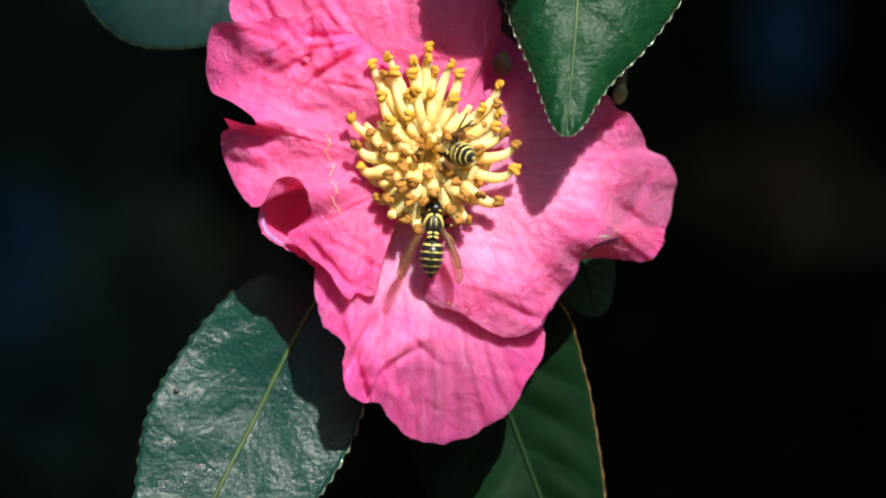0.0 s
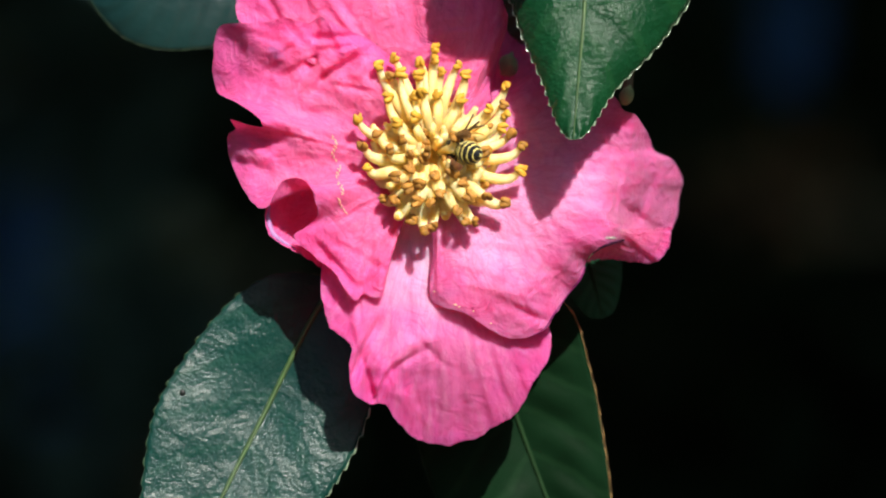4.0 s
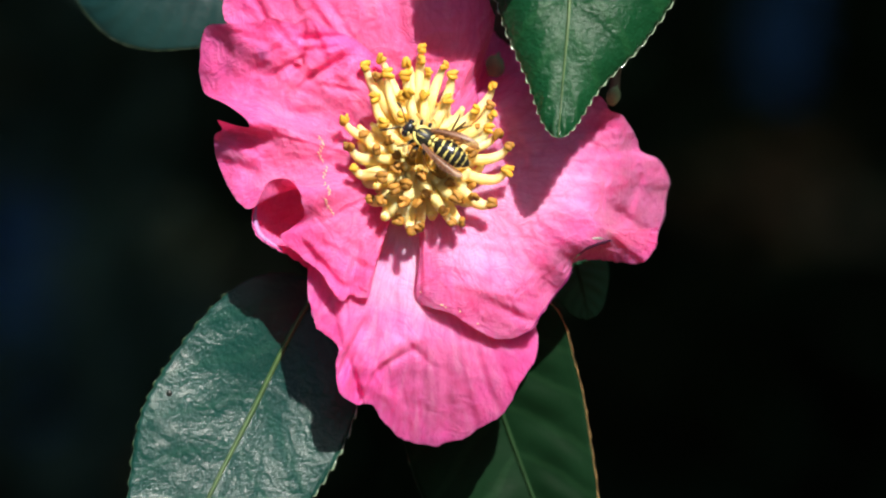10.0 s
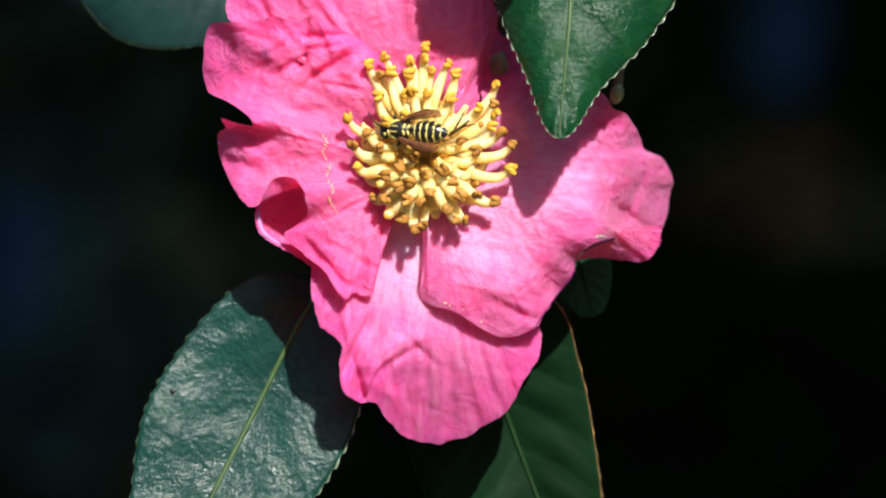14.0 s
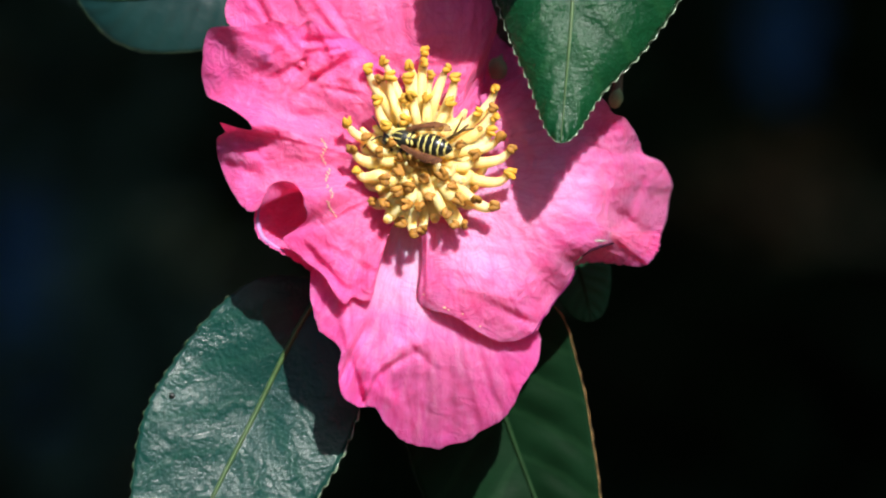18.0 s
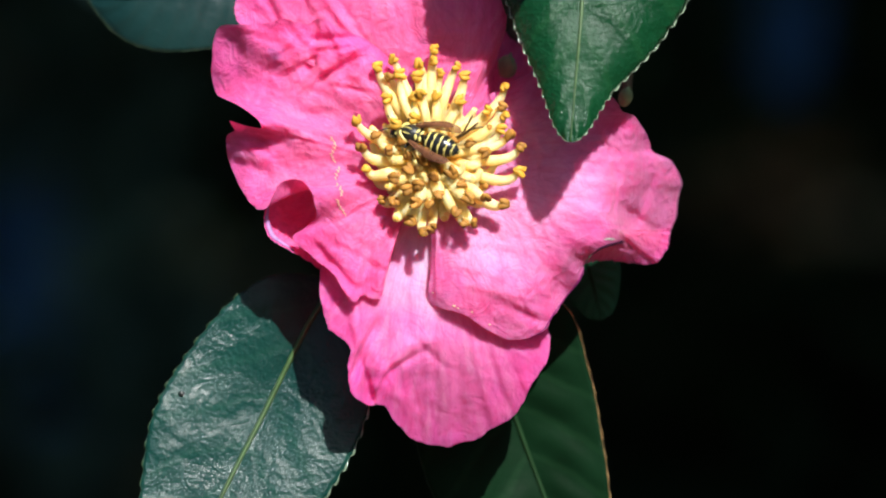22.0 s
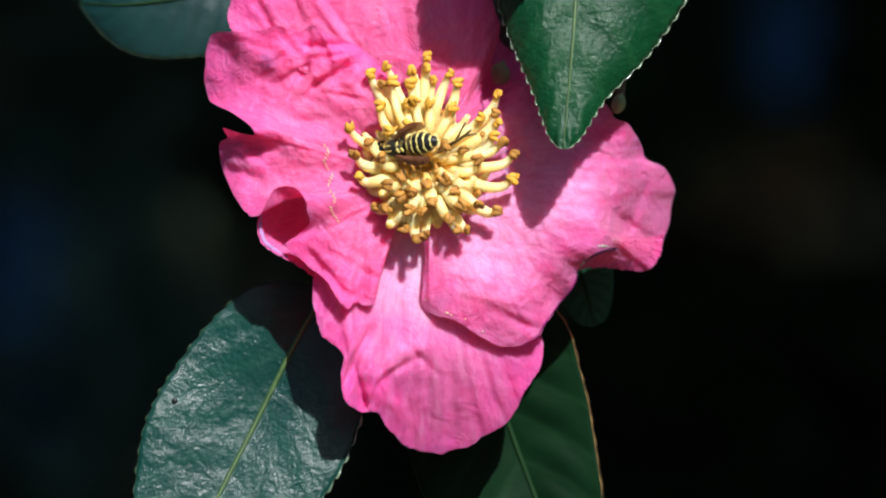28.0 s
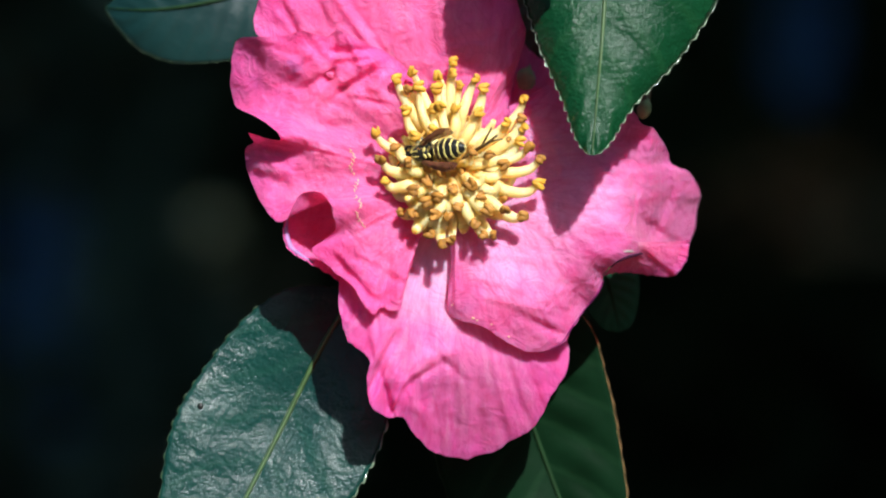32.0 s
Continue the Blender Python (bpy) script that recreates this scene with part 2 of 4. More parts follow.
ANTHER = plain("ochre_anther", (0.34, 0.155, 0.025), 0.6, 0.3, 900.0, 0.5, 0.0002)
ANTHER_NEW = plain("golden_anther", (0.58, 0.30, 0.03), 0.55, 0.3, 900.0, 0.35, 0.0002)
STYLE = plain("withered_style", (0.16, 0.10, 0.04), 0.6, 0.3, 900.0, 0.4)
SCAR = plain("scar_cream", (0.72, 0.40, 0.28), 0.7, 0.2, 900.0, 0.3)
BLACK = plain("wasp_black", (0.012, 0.012, 0.012), 0.28, 0.5, 1200.0, 0.3)
YELLOW = plain("wasp_yellow", (0.66, 0.56, 0.16), 0.35, 0.45, 1200.0, 0.15)
HAIR = plain("wasp_thorax_dark", (0.016, 0.016, 0.012), 0.42, 0.5, 2500.0, 0.5, 0.0001)
EYE = plain("wasp_eye", (0.015, 0.017, 0.016), 0.15, 0.6, 2500.0, 0.3)
LEG = plain("wasp_leg", (0.50, 0.28, 0.06), 0.4, 0.4, 1200.0, 0.3)
WING = wing_material("smoky_wing", 0.68)
WING_CLEAR = wing_material("clear_wing", 0.45)
LILAC = plain("lilac_rim", (0.36, 0.19, 0.42), 0.5, 0.3, 500.0, 0.3)
PURPLE_EDGE = plain("purple_edge", (0.16, 0.015, 0.10), 0.8, 0.1, 600.0, 0.6)
DARK_EDGE = plain("dark_edge", (0.04, 0.008, 0.025), 0.9, 0.05, 700.0, 0.5)
PATCH = plain("bleached_patch", (0.58, 0.46, 0.46), 0.7, 0.2, 700.0, 0.3)
BUD = plain("bud_green", (0.24, 0.34, 0.15), 0.6, 0.3, 300.0, 0.4)
# A sky-blue blur of distance, painted into the sprigs' leaf colour.
FAR_BLUE = plain("painted_blue_patch", (0.12, 0.34, 0.85), 0.5, 0.3, 40.0, 0.3)
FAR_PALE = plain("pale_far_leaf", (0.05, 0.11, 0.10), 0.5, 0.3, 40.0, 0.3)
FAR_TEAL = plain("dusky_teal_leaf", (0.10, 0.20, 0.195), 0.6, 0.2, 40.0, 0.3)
FAR_GLINT = plain("glint_pale_leaf", (0.58, 0.66, 0.50), 0.4, 0.4, 40.0, 0.2)
FAR_BROWN = plain("brown_far_leaf", (0.36, 0.25, 0.17), 0.6, 0.2, 40.0, 0.3)
SOIL = plain("leaf_litter", (0.085, 0.070, 0.045), 0.95, 0.1, 9.0, 0.6, 0.02)


# ---- building ----
def at(u, v, w=0.0):
    return Vector((u * MM, -w * MM, HEIGHT + v * MM))


def part(name, bm, material, parent, label=""):
    me = bpy.data.meshes.new(name)
    if parent is not None:
        bmesh.ops.translate(bm, verts=bm.verts, vec=-base_of(parent))
    bm.to_mesh(me)
    bm.free()
    for mat in material if isinstance(material, (list, tuple)) else [material]:
        me.materials.append(mat)
    for p in me.polygons:
        p.use_smooth = True
    ob = new(name, me)
    ob.parent = parent
    if label:
        tagged(ob, label)
    return ob


def base_of(ob):
    total = Vector((0, 0, 0))
    while ob is not None:
        total += ob.location
        ob = ob.parent
    return total


def thing(name, place, label, category, group="", kind=""):
    return tagged(at_place(new(name), place), label, category, group, kind)


def at_place(ob, place):
    ob.location = place
    return ob


def spline(points, f):
    """A smooth line through points, f from 0 to 1."""
    n = len(points) - 1
    x = min(max(f, 0.0), 1.0) * n
    i = min(int(x), n - 1)
    k = x - i
    p0, p1 = Vector(points[max(i - 1, 0)]), Vector(points[i])
    p2, p3 = Vector(points[i + 1]), Vector(points[min(i + 2, n)])
    return 0.5 * ((2 * p1) + (p2 - p0) * k + (2 * p0 - 5 * p1 + 4 * p2 - p3) * k * k + (3 * p1 - p0 - 3 * p2 + p3) * k ** 3)


def value_at(values, f):
    return spline([(v, 0, 0) for v in values], f).x


def grid(bm, rows, cols, place, uv_of, close=False):
    uv = bm.loops.layers.uv.verify()
    vs = [[bm.verts.new(place(i / (rows - 1), j / (cols if close else cols - 1))) for j in range(cols)] for i in range(rows)]
    for i in range(rows - 1):
        for j in range(cols if close else cols - 1):
            k = (j + 1) % cols
            f = bm.faces.new((vs[i][j], vs[i + 1][j], vs[i + 1][k], vs[i][k]))
            for loop, (a, b) in zip(f.loops, ((i, j), (i + 1, j), (i + 1, j + 1), (i, j + 1))):
                loop[uv].uv = uv_of(a / (rows - 1), b / (cols if close else cols - 1))
    return vs


def tube(bm, points, radii, rings=10, sides=7, cap=True):
    """A round limb along points in metres, with radii in millimetres."""
    cents = [spline(points, i / (rings - 1)) for i in range(rings)]
    rads = [value_at(radii, i / (rings - 1)) * MM for i in range(rings)]
    uv = bm.loops.layers.uv.verify()
    loops, ref = [], Vector((0.31, 0.72, 0.62))
    for i, c in enumerate(cents):
        d = (cents[min(i + 1, rings - 1)] - cents[max(i - 1, 0)]).normalized()
        a = d.cross(ref).normalized()
        b = d.cross(a)
        loops.append([bm.verts.new(c + (a * math.cos(k * math.tau / sides) + b * math.sin(k * math.tau / sides)) * rads[i]) for k in range(sides)])
    for i in range(rings - 1):
        for k in range(sides):
            q = (k + 1) % sides
            f = bm.faces.new((loops[i][k], loops[i + 1][k], loops[i + 1][q], loops[i][q]))
            for loop, row in zip(f.loops, (i, i + 1, i + 1, i)):
                loop[uv].uv = (0.5, row / (rings - 1))
    if cap:
        bm.faces.new(loops[0])
        bm.faces.new(list(reversed(loops[-1])))


def blob(bm, centre, size, turn=None, rings=10, sides=14, shape=None):
    """An egg with half-axes size, in metres; shape changes the unit direction."""
    turn = turn or Matrix.Identity(3)
    poles = [bm.verts.new(centre + turn @ Vector((0, 0, s * size[2]))) for s in (1, -1)]
    rows = []
    for i in range(1, rings):
        a = math.pi * i / rings
        row = []
        for k in range(sides):
            b = math.tau * k / sides
            d = Vector((math.sin(a) * math.cos(b), math.sin(a) * math.sin(b), math.cos(a)))
            d = shape(d) if shape else d
            row.append(bm.verts.new(centre + turn @ Vector((d.x * size[0], d.y * size[1], d.z * size[2]))))
        rows.append(row)
    for k in range(sides):
        q = (k + 1) % sides
        bm.faces.new((poles[0], rows[0][k], rows[0][q]))
        bm.faces.new((poles[1], rows[-1][q], rows[-1][k]))
        for i in range(rings - 2):
            bm.faces.new((rows[i][k], rows[i + 1][k], rows[i + 1][q], rows[i][q]))


def thicken(ob, mm, offset=-1.0):
    mod = ob.modifiers.new("thickness", "SOLIDIFY")
    mod.thickness = mm * MM
    mod.offset = offset
    return ob


def resting(ob, u, v, lift=0.1):
    """The place on a petal's surface at (u, v), lifted off it a little."""
    co = np.empty(len(ob.data.vertices) * 3)
    ob.data.vertices.foreach_get("co", co)
    co = co.reshape(-1, 3) + np.array(base_of(ob))
    near = np.argsort((co[:, 0] - u * MM) ** 2 + (co[:, 2] - HEIGHT - v * MM) ** 2)[:4]
    return Vector((u * MM, co[near, 1].mean() - lift * MM, HEIGHT + v * MM))


# ---- setting ----
def ground():
    bm = bmesh.new()
    step = [-400, -60, -12, -5, -3, -2, -1, 0, 1, 2, 3, 5, 12, 60, 400]
    vs = [[bm.verts.new((x, y, 0.05 * noise.noise((x * 0.9, y * 0.9, 3.0)))) for y in step] for x in step]
    for i in range(len(step) - 1):
        for j in range(len(step) - 1):
            bm.faces.new((vs[i][j], vs[i + 1][j], vs[i + 1][j + 1], vs[i][j + 1]))
    return tagged(part("ground", bm, SOIL, None), "dark brown leaf litter and soil under the shrubs", "ground", kind="structure")


def leaf_cloud(bm, count, place, size, rng):
    """Many small folded leaves, each a bent pointed blade."""
    for _ in range(count):
        c = place(rng)
        ln = size * rng.uniform(0.7, 1.3)
        wd = ln * rng.uniform(0.38, 0.52)
        q = Euler((rng.uniform(-1.0, 1.0), rng.uniform(-0.9, 0.9), rng.uniform(0, math.tau))).to_matrix()
        pts = [(0, -0.5, 0), (0.42, -0.15, 0.10), (0.36, 0.2, 0.10), (0, 0.55, -0.08), (-0.36, 0.2, 0.10), (-0.42, -0.15, 0.10), (0, 0.0, 0.0)]
        v = [bm.verts.new(c + q @ Vector((p[0] * wd, p[1] * ln, p[2] * wd))) for p in pts]
        for a, b in ((0, 1), (1, 2), (2, 3), (3, 4), (4, 5), (5, 0)):
            bm.faces.new((v[6], v[a], v[b]))


def far_foliage():
    rng = random.Random(4)
    bm = bmesh.new()
    leaf_cloud(bm, 11000, lambda r: Vector((r.uniform(-1.6, 1.6), 2.3 + 1.3 * r.random() ** 0.7, r.uniform(0.05, 2.6))), 0.075, rng)
    ob = part("hedge_foliage", bm, LEAF_DEEP, None)
    tagged(ob, "deep shaded dark green hedge leaves far behind", "hedge", kind="stuff")
    # Leaves added above the view to keep sun and sky off the hedge.
    bm = bmesh.new()
    leaf_cloud(bm, 30000, lambda r: Vector((r.uniform(-2.6, 3.0), r.uniform(0.55, 5.4), 1.48 + 1.5 * r.random())), 0.12, rng)
    leaf_cloud(bm, 5000, lambda r: Vector((r.uniform(-0.6, 2.6), r.uniform(0.7, 4.0), 1.55 + 1.3 * r.random())), 0.12, random.Random(9))
    ob = part("shade_foliage", bm, LEAF_DEEP, None)
    tagged(ob, "unseen leaves added overhead to shade the hedge", "tree", kind="stuff")
    # Low leaves added below the view to stop sunlit ground lighting the hedge.
    bm = bmesh.new()
    leaf_cloud(bm, 6000, lambda r: Vector((r.uniform(-1.3, 1.3), r.uniform(0.22, 2.3), r.uniform(0.25, 0.96))), 0.08, rng)
    ob = part("ground_screen_foliage", bm, LEAF_DEEP, None)
    tagged(ob, "unseen low leaves added to screen the hedge from ground bounce", "shrub", kind="stuff")
    # Sprigs added as colour patches; the teal and pale ones lighten the hedge.
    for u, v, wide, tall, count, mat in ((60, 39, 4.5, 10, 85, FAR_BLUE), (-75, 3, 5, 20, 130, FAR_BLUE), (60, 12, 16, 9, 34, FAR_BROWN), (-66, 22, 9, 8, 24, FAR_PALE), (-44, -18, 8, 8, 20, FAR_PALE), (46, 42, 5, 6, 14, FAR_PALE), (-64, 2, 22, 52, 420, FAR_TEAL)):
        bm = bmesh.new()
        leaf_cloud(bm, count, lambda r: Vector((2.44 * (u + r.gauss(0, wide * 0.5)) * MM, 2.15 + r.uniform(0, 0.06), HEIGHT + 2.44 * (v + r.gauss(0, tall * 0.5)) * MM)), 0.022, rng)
        tagged(part("hedge_sprig", bm, mat, None), "out-of-focus sprig added to lift and tint the dark far hedge", "hedge", kind="stuff")
    # This leaf's pale colour stands for a soft glint that appears late.
    far_leaf = thing("far_leaf", Vector((-0.109, 2.02, HEIGHT + 0.011)), "far hedge leaf coloured pale for a soft glint", "leaf")
    for k in range(3):
        bm = bmesh.new()
        leaf_cloud(bm, 16, lambda r: far_leaf.location + Vector((r.uniform(-0.008, 0.008), r.uniform(-0.01, 0.01), r.uniform(-0.008, 0.008))), 0.024, rng)
        part("blade", bm, FAR_GLINT, far_leaf)
    # Ring wall added to block low sky; its near-black stands for deep shade.
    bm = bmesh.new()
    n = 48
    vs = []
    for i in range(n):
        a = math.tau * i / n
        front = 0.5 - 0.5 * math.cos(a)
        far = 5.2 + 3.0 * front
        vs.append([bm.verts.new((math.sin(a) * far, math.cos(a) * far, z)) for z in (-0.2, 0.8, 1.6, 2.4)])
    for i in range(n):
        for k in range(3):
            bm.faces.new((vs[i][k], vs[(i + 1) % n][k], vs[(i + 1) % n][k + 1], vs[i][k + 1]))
    wall = part("backdrop", bm, plain("shade_wall_dark", (0.02, 0.026, 0.02), 0.95, 0.05, 2.2, 0.7, 0.05), None)
    tagged(wall, "distant near-black ring wall, added to block low sky", "thicket", kind="structure")
    return far_leaf


# ---- the shrub's leaves ----
def noise_part(k):
    return 0.35 + 0.65 * ((k * 37) % 11) / 10


def leaf(parent, spine, left, right, material, teeth, fold, droop, seed, label, rim=RIM, tooth=0.55, name="leaf", pucker=0.35):
    """A camellia leaf along its midrib (u, v, w from stalk to tip); half widths in millimetres on both sides."""
    rng = random.Random(seed)
    phase = rng.uniform(0, 9)

    def blade(f, s):
        k = max(0.0, (f - 0.9) / 0.1)
        return value_at(left if s < 0 else right, f) * math.sqrt(max(0.0, 1 - k * k)) + 0.05

    def width(f, s):
        half = blade(f, s)
        saw = (f * teeth + (0.35 if s > 0 else 0.0)) % 1.0
        jag = 1.0 + 0.35 * noise.noise((f * teeth * 0.8, s * 3 + seed, 1.0))
        return max(half + (saw - 0.5) * tooth * jag * min(1.0, half / 4.0), 0.02)

    def place(f, c):
        x = c * 2 - 1
        p = spline(spine, f)
        d = spline(spine, min(f + 0.01, 1)) - spline(spine, max(f - 0.01, 0))
        side = Vector((-d.y, d.x, 0)).normalized()
        half = width(f, x) if abs(x) > 0.97 else blade(f, x)
        off = side * (x * half)
        vein = math.sin((f - abs(x) * 0.16) * math.tau * 9 + phase)
        lift = fold * abs(x) * half / 10 - droop * (abs(x) ** 2.4) * half / 10
        lift += pucker * vein * math.sin(math.pi * min(abs(x) * 1.05, 1.0)) * min(1.0, half / 8)
        lift += 1.1 * noise.noise((p.x * 0.06 + off.x * 0.06, (p.y + off.y) * 0.06, seed * 3.1))
        lift += 0.12 * noise.noise(((p.x + off.x) * 0.28, (p.y + off.y) * 0.28, seed * 5.3))
        q = p + off
        return at(q.x, q.y, q.z + lift)

    bm = bmesh.new()
    grid(bm, int(teeth * 6) + 1, 37, place, lambda f, c: (c * 2 - 1, f))
    ob = thicken(part(name, bm, material, parent, label), 0.35)
    bm = bmesh.new()
    pts = [place(i / 24, 0.5) + Vector((0, -0.12 * MM, 0)) for i in range(25)]
    tube(bm, pts, [0.6, 0.5, 0.42, 0.34, 0.2, 0.08], 30, 6)
    part("midrib", bm, RIB_DIM if material in (LEAF_DARKENED, LEAF_FAR, LEAF_DEEP, LEAF_BACK) else RIB, ob, "yellow-green midrib")
    # Rim tubes added along the blade, swollen at the teeth to stand for glints.
    for s, lab in ((0.0, "rim with glint beads at its teeth"), (1.0, "rim with glint beads at its teeth")) if rim else ():
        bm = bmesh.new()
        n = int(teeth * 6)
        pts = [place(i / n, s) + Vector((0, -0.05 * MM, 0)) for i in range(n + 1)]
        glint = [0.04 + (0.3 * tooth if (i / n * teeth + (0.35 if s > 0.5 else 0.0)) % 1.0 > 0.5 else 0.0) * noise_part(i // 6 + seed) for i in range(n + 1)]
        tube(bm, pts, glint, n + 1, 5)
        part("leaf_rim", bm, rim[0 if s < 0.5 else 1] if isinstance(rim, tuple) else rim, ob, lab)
    return ob


def shrub():
    top = thing("camellia_shrub", Vector((0.05, 0.06, 0.0)), "camellia shrub with glossy dark green toothed leaves", "shrub")
    bm = bmesh.new()
    tube(bm, [Vector((0.08, 0.22, -0.05)), Vector((0.06, 0.20, 0.5)), Vector((0.03, 0.11, 1.0)), at(14, -20, -34), at(2, 8, -22), at(0, 11, -6)], [14, 11, 7, 2.6, 2.0, 1.8], 40, 10)
    part("branch", bm, TWIG, top, "brown woody branch")
    bm = bmesh.new()
    tube(bm, [at(5, 2, -24), at(20, 40, -22), at(26, 75, -10), at(26, 110, -4)], [1.8, 1.5, 1.3, 1.1], 18, 8)
    part("twig", bm, TWIG, top)
    bm = bmesh.new()
    tube(bm, [at(2, 0, -24), at(-16, 30, -34), at(-40, 62, -36)], [1.6, 1.3, 1.0], 16, 8)
    part("twig", bm, TWIG, top)
    bm = bmesh.new()
    tube(bm, [at(8, -8, -28), at(-12, -6, -24), at(-22, -7, -18)], [1.4, 1.2, 1.0], 14, 8)
    part("twig", bm, TWIG, top)
    out = {}
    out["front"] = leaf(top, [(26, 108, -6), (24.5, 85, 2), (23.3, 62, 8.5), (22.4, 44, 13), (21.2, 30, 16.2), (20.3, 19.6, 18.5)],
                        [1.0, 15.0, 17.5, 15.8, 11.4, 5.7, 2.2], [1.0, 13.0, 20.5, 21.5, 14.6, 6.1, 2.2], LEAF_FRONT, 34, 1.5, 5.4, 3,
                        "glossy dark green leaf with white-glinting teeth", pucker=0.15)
    out["low_left"] = leaf(top, [(-21, -6, -12.5), (-26, -13, -11), (-34.5, -30, -8.3), (-42, -45, -5), (-51, -66, 1), (-58, -92, 6)],
                           [1.0, 11.2, 16.6, 17.4, 12.6, 8.0, 0.2], [1.0, 12.0, 17.0, 16.5, 14.0, 8.5, 0.2], LEAF_PALE, 30, 2.0, 1.0, 7,
                           "broad waxy dark green leaf, half in the flower's shade", (RIM_DULL, RIM), pucker=0.1)
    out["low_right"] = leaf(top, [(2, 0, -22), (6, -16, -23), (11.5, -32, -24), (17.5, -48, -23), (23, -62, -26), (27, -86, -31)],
                            [1.0, 14.0, 18.0, 18.5, 16.5, 10.0, 0.2], [1.0, 14.5, 15.3, 13.0, 9.4, 4.4, 0.2], LEAF_DARKENED, 22, 2.4, 0.5, 11,
                            "green leaf, shade put into its colour, with a browned edge", (RIM_DULL, RIM_DRY), 0.2)
    leaf(top, [(19, 6, -38), (23, 0, -37), (25, -6, -37), (26.5, -12.6, -38)],
         [1.0, 5.5, 5.6, 2.2], [1.0, 5.4, 5.2, 2.2], LEAF_BACK, 12, 0.5, 1.5, 15, "small dark green leaf behind the petals", None, 0.3)
    leaf(top, [(-34, 56, -36), (-42, 49, -32), (-50, 46.5, -30), (-59, 45.5, -31), (-67, 46, -36)],
         [1.0, 9.5, 9.8, 7.0, 0.2], [1.0, 10.0, 10.6, 8.0, 0.2], LEAF_FAR, 16, 0.4, 1.6, 19, "blue-green leaf, soft in the distance", RIM_DULL, 0.2, pucker=0.1)
    leaf(top, [(10, 62, -22), (11, 50, -20), (12, 40, -20), (13, 32, -22)],
         [1.0, 6.0, 6.0, 0.2], [1.0, 6.0, 5.0, 0.2], LEAF_DEEP, 10, 0.4, 1.5, 23, "dark leaf in the shade behind the petals", RIM_DULL, 0.3)
    # Unseen leaf hung above the view so its shadow darkens the back petal.
    leaf(top, [(27, 112, 6), (20, 95, 22), (14.5, 78, 30), (12.5, 60, 32)],
         [1.0, 9.0, 9.5, 9.0, 7.0], [1.0, 9.0, 10.0, 9.5, 7.0], LEAF_FRONT, 20, 0.8, 2.2, 27, "unseen glossy leaf added above the view to shade the back petal")
    hits = resting(out["low_left"], -48.6, -25.6, 0.2)
    bm = bmesh.new()
    blob(bm, hits, (0.5 * MM, 0.4 * MM, 0.5 * MM))
    part("speck", bm, BLACK, out["low_left"], "small dark glossy speck")
    for u, v, w, s in ((9.0, 32.4, -17, 2.6), (30.5, 27.5, -14, 1.6)):
        bm = bmesh.new()
        blob(bm, at(u, v, w), (s * 0.8 * MM, s * 0.8 * MM, s * 1.25 * MM), Euler((0, 0.35, 0)).to_matrix(), shape=lambda d: d * (1.0 - 0.25 * max(d.z, 0)))
        bud = part("bud", bm, BUD, top, "closed green leaf bud")
        bm = bmesh.new()
        tube(bm, [at(u, v, w), at(u + 1, v + 6, w - 5), at(u + 4, v + 14, w - 8)], [1.0, 0.8, 0.8], 8, 6)
        part("bud_stalk", bm, TWIG, bud)
    return out


# ---- the flower ----
def crease_rise(off, height, wide, sunward):
    """A fold's rise at a distance off from its line; its flank away from the sun is the steeper one."""
    steep = off * sunward * (1 if height > 0 else -1) < 0
    k = off / (wide * (0.55 if steep else 1.5))
    return height * math.exp(-k * k)


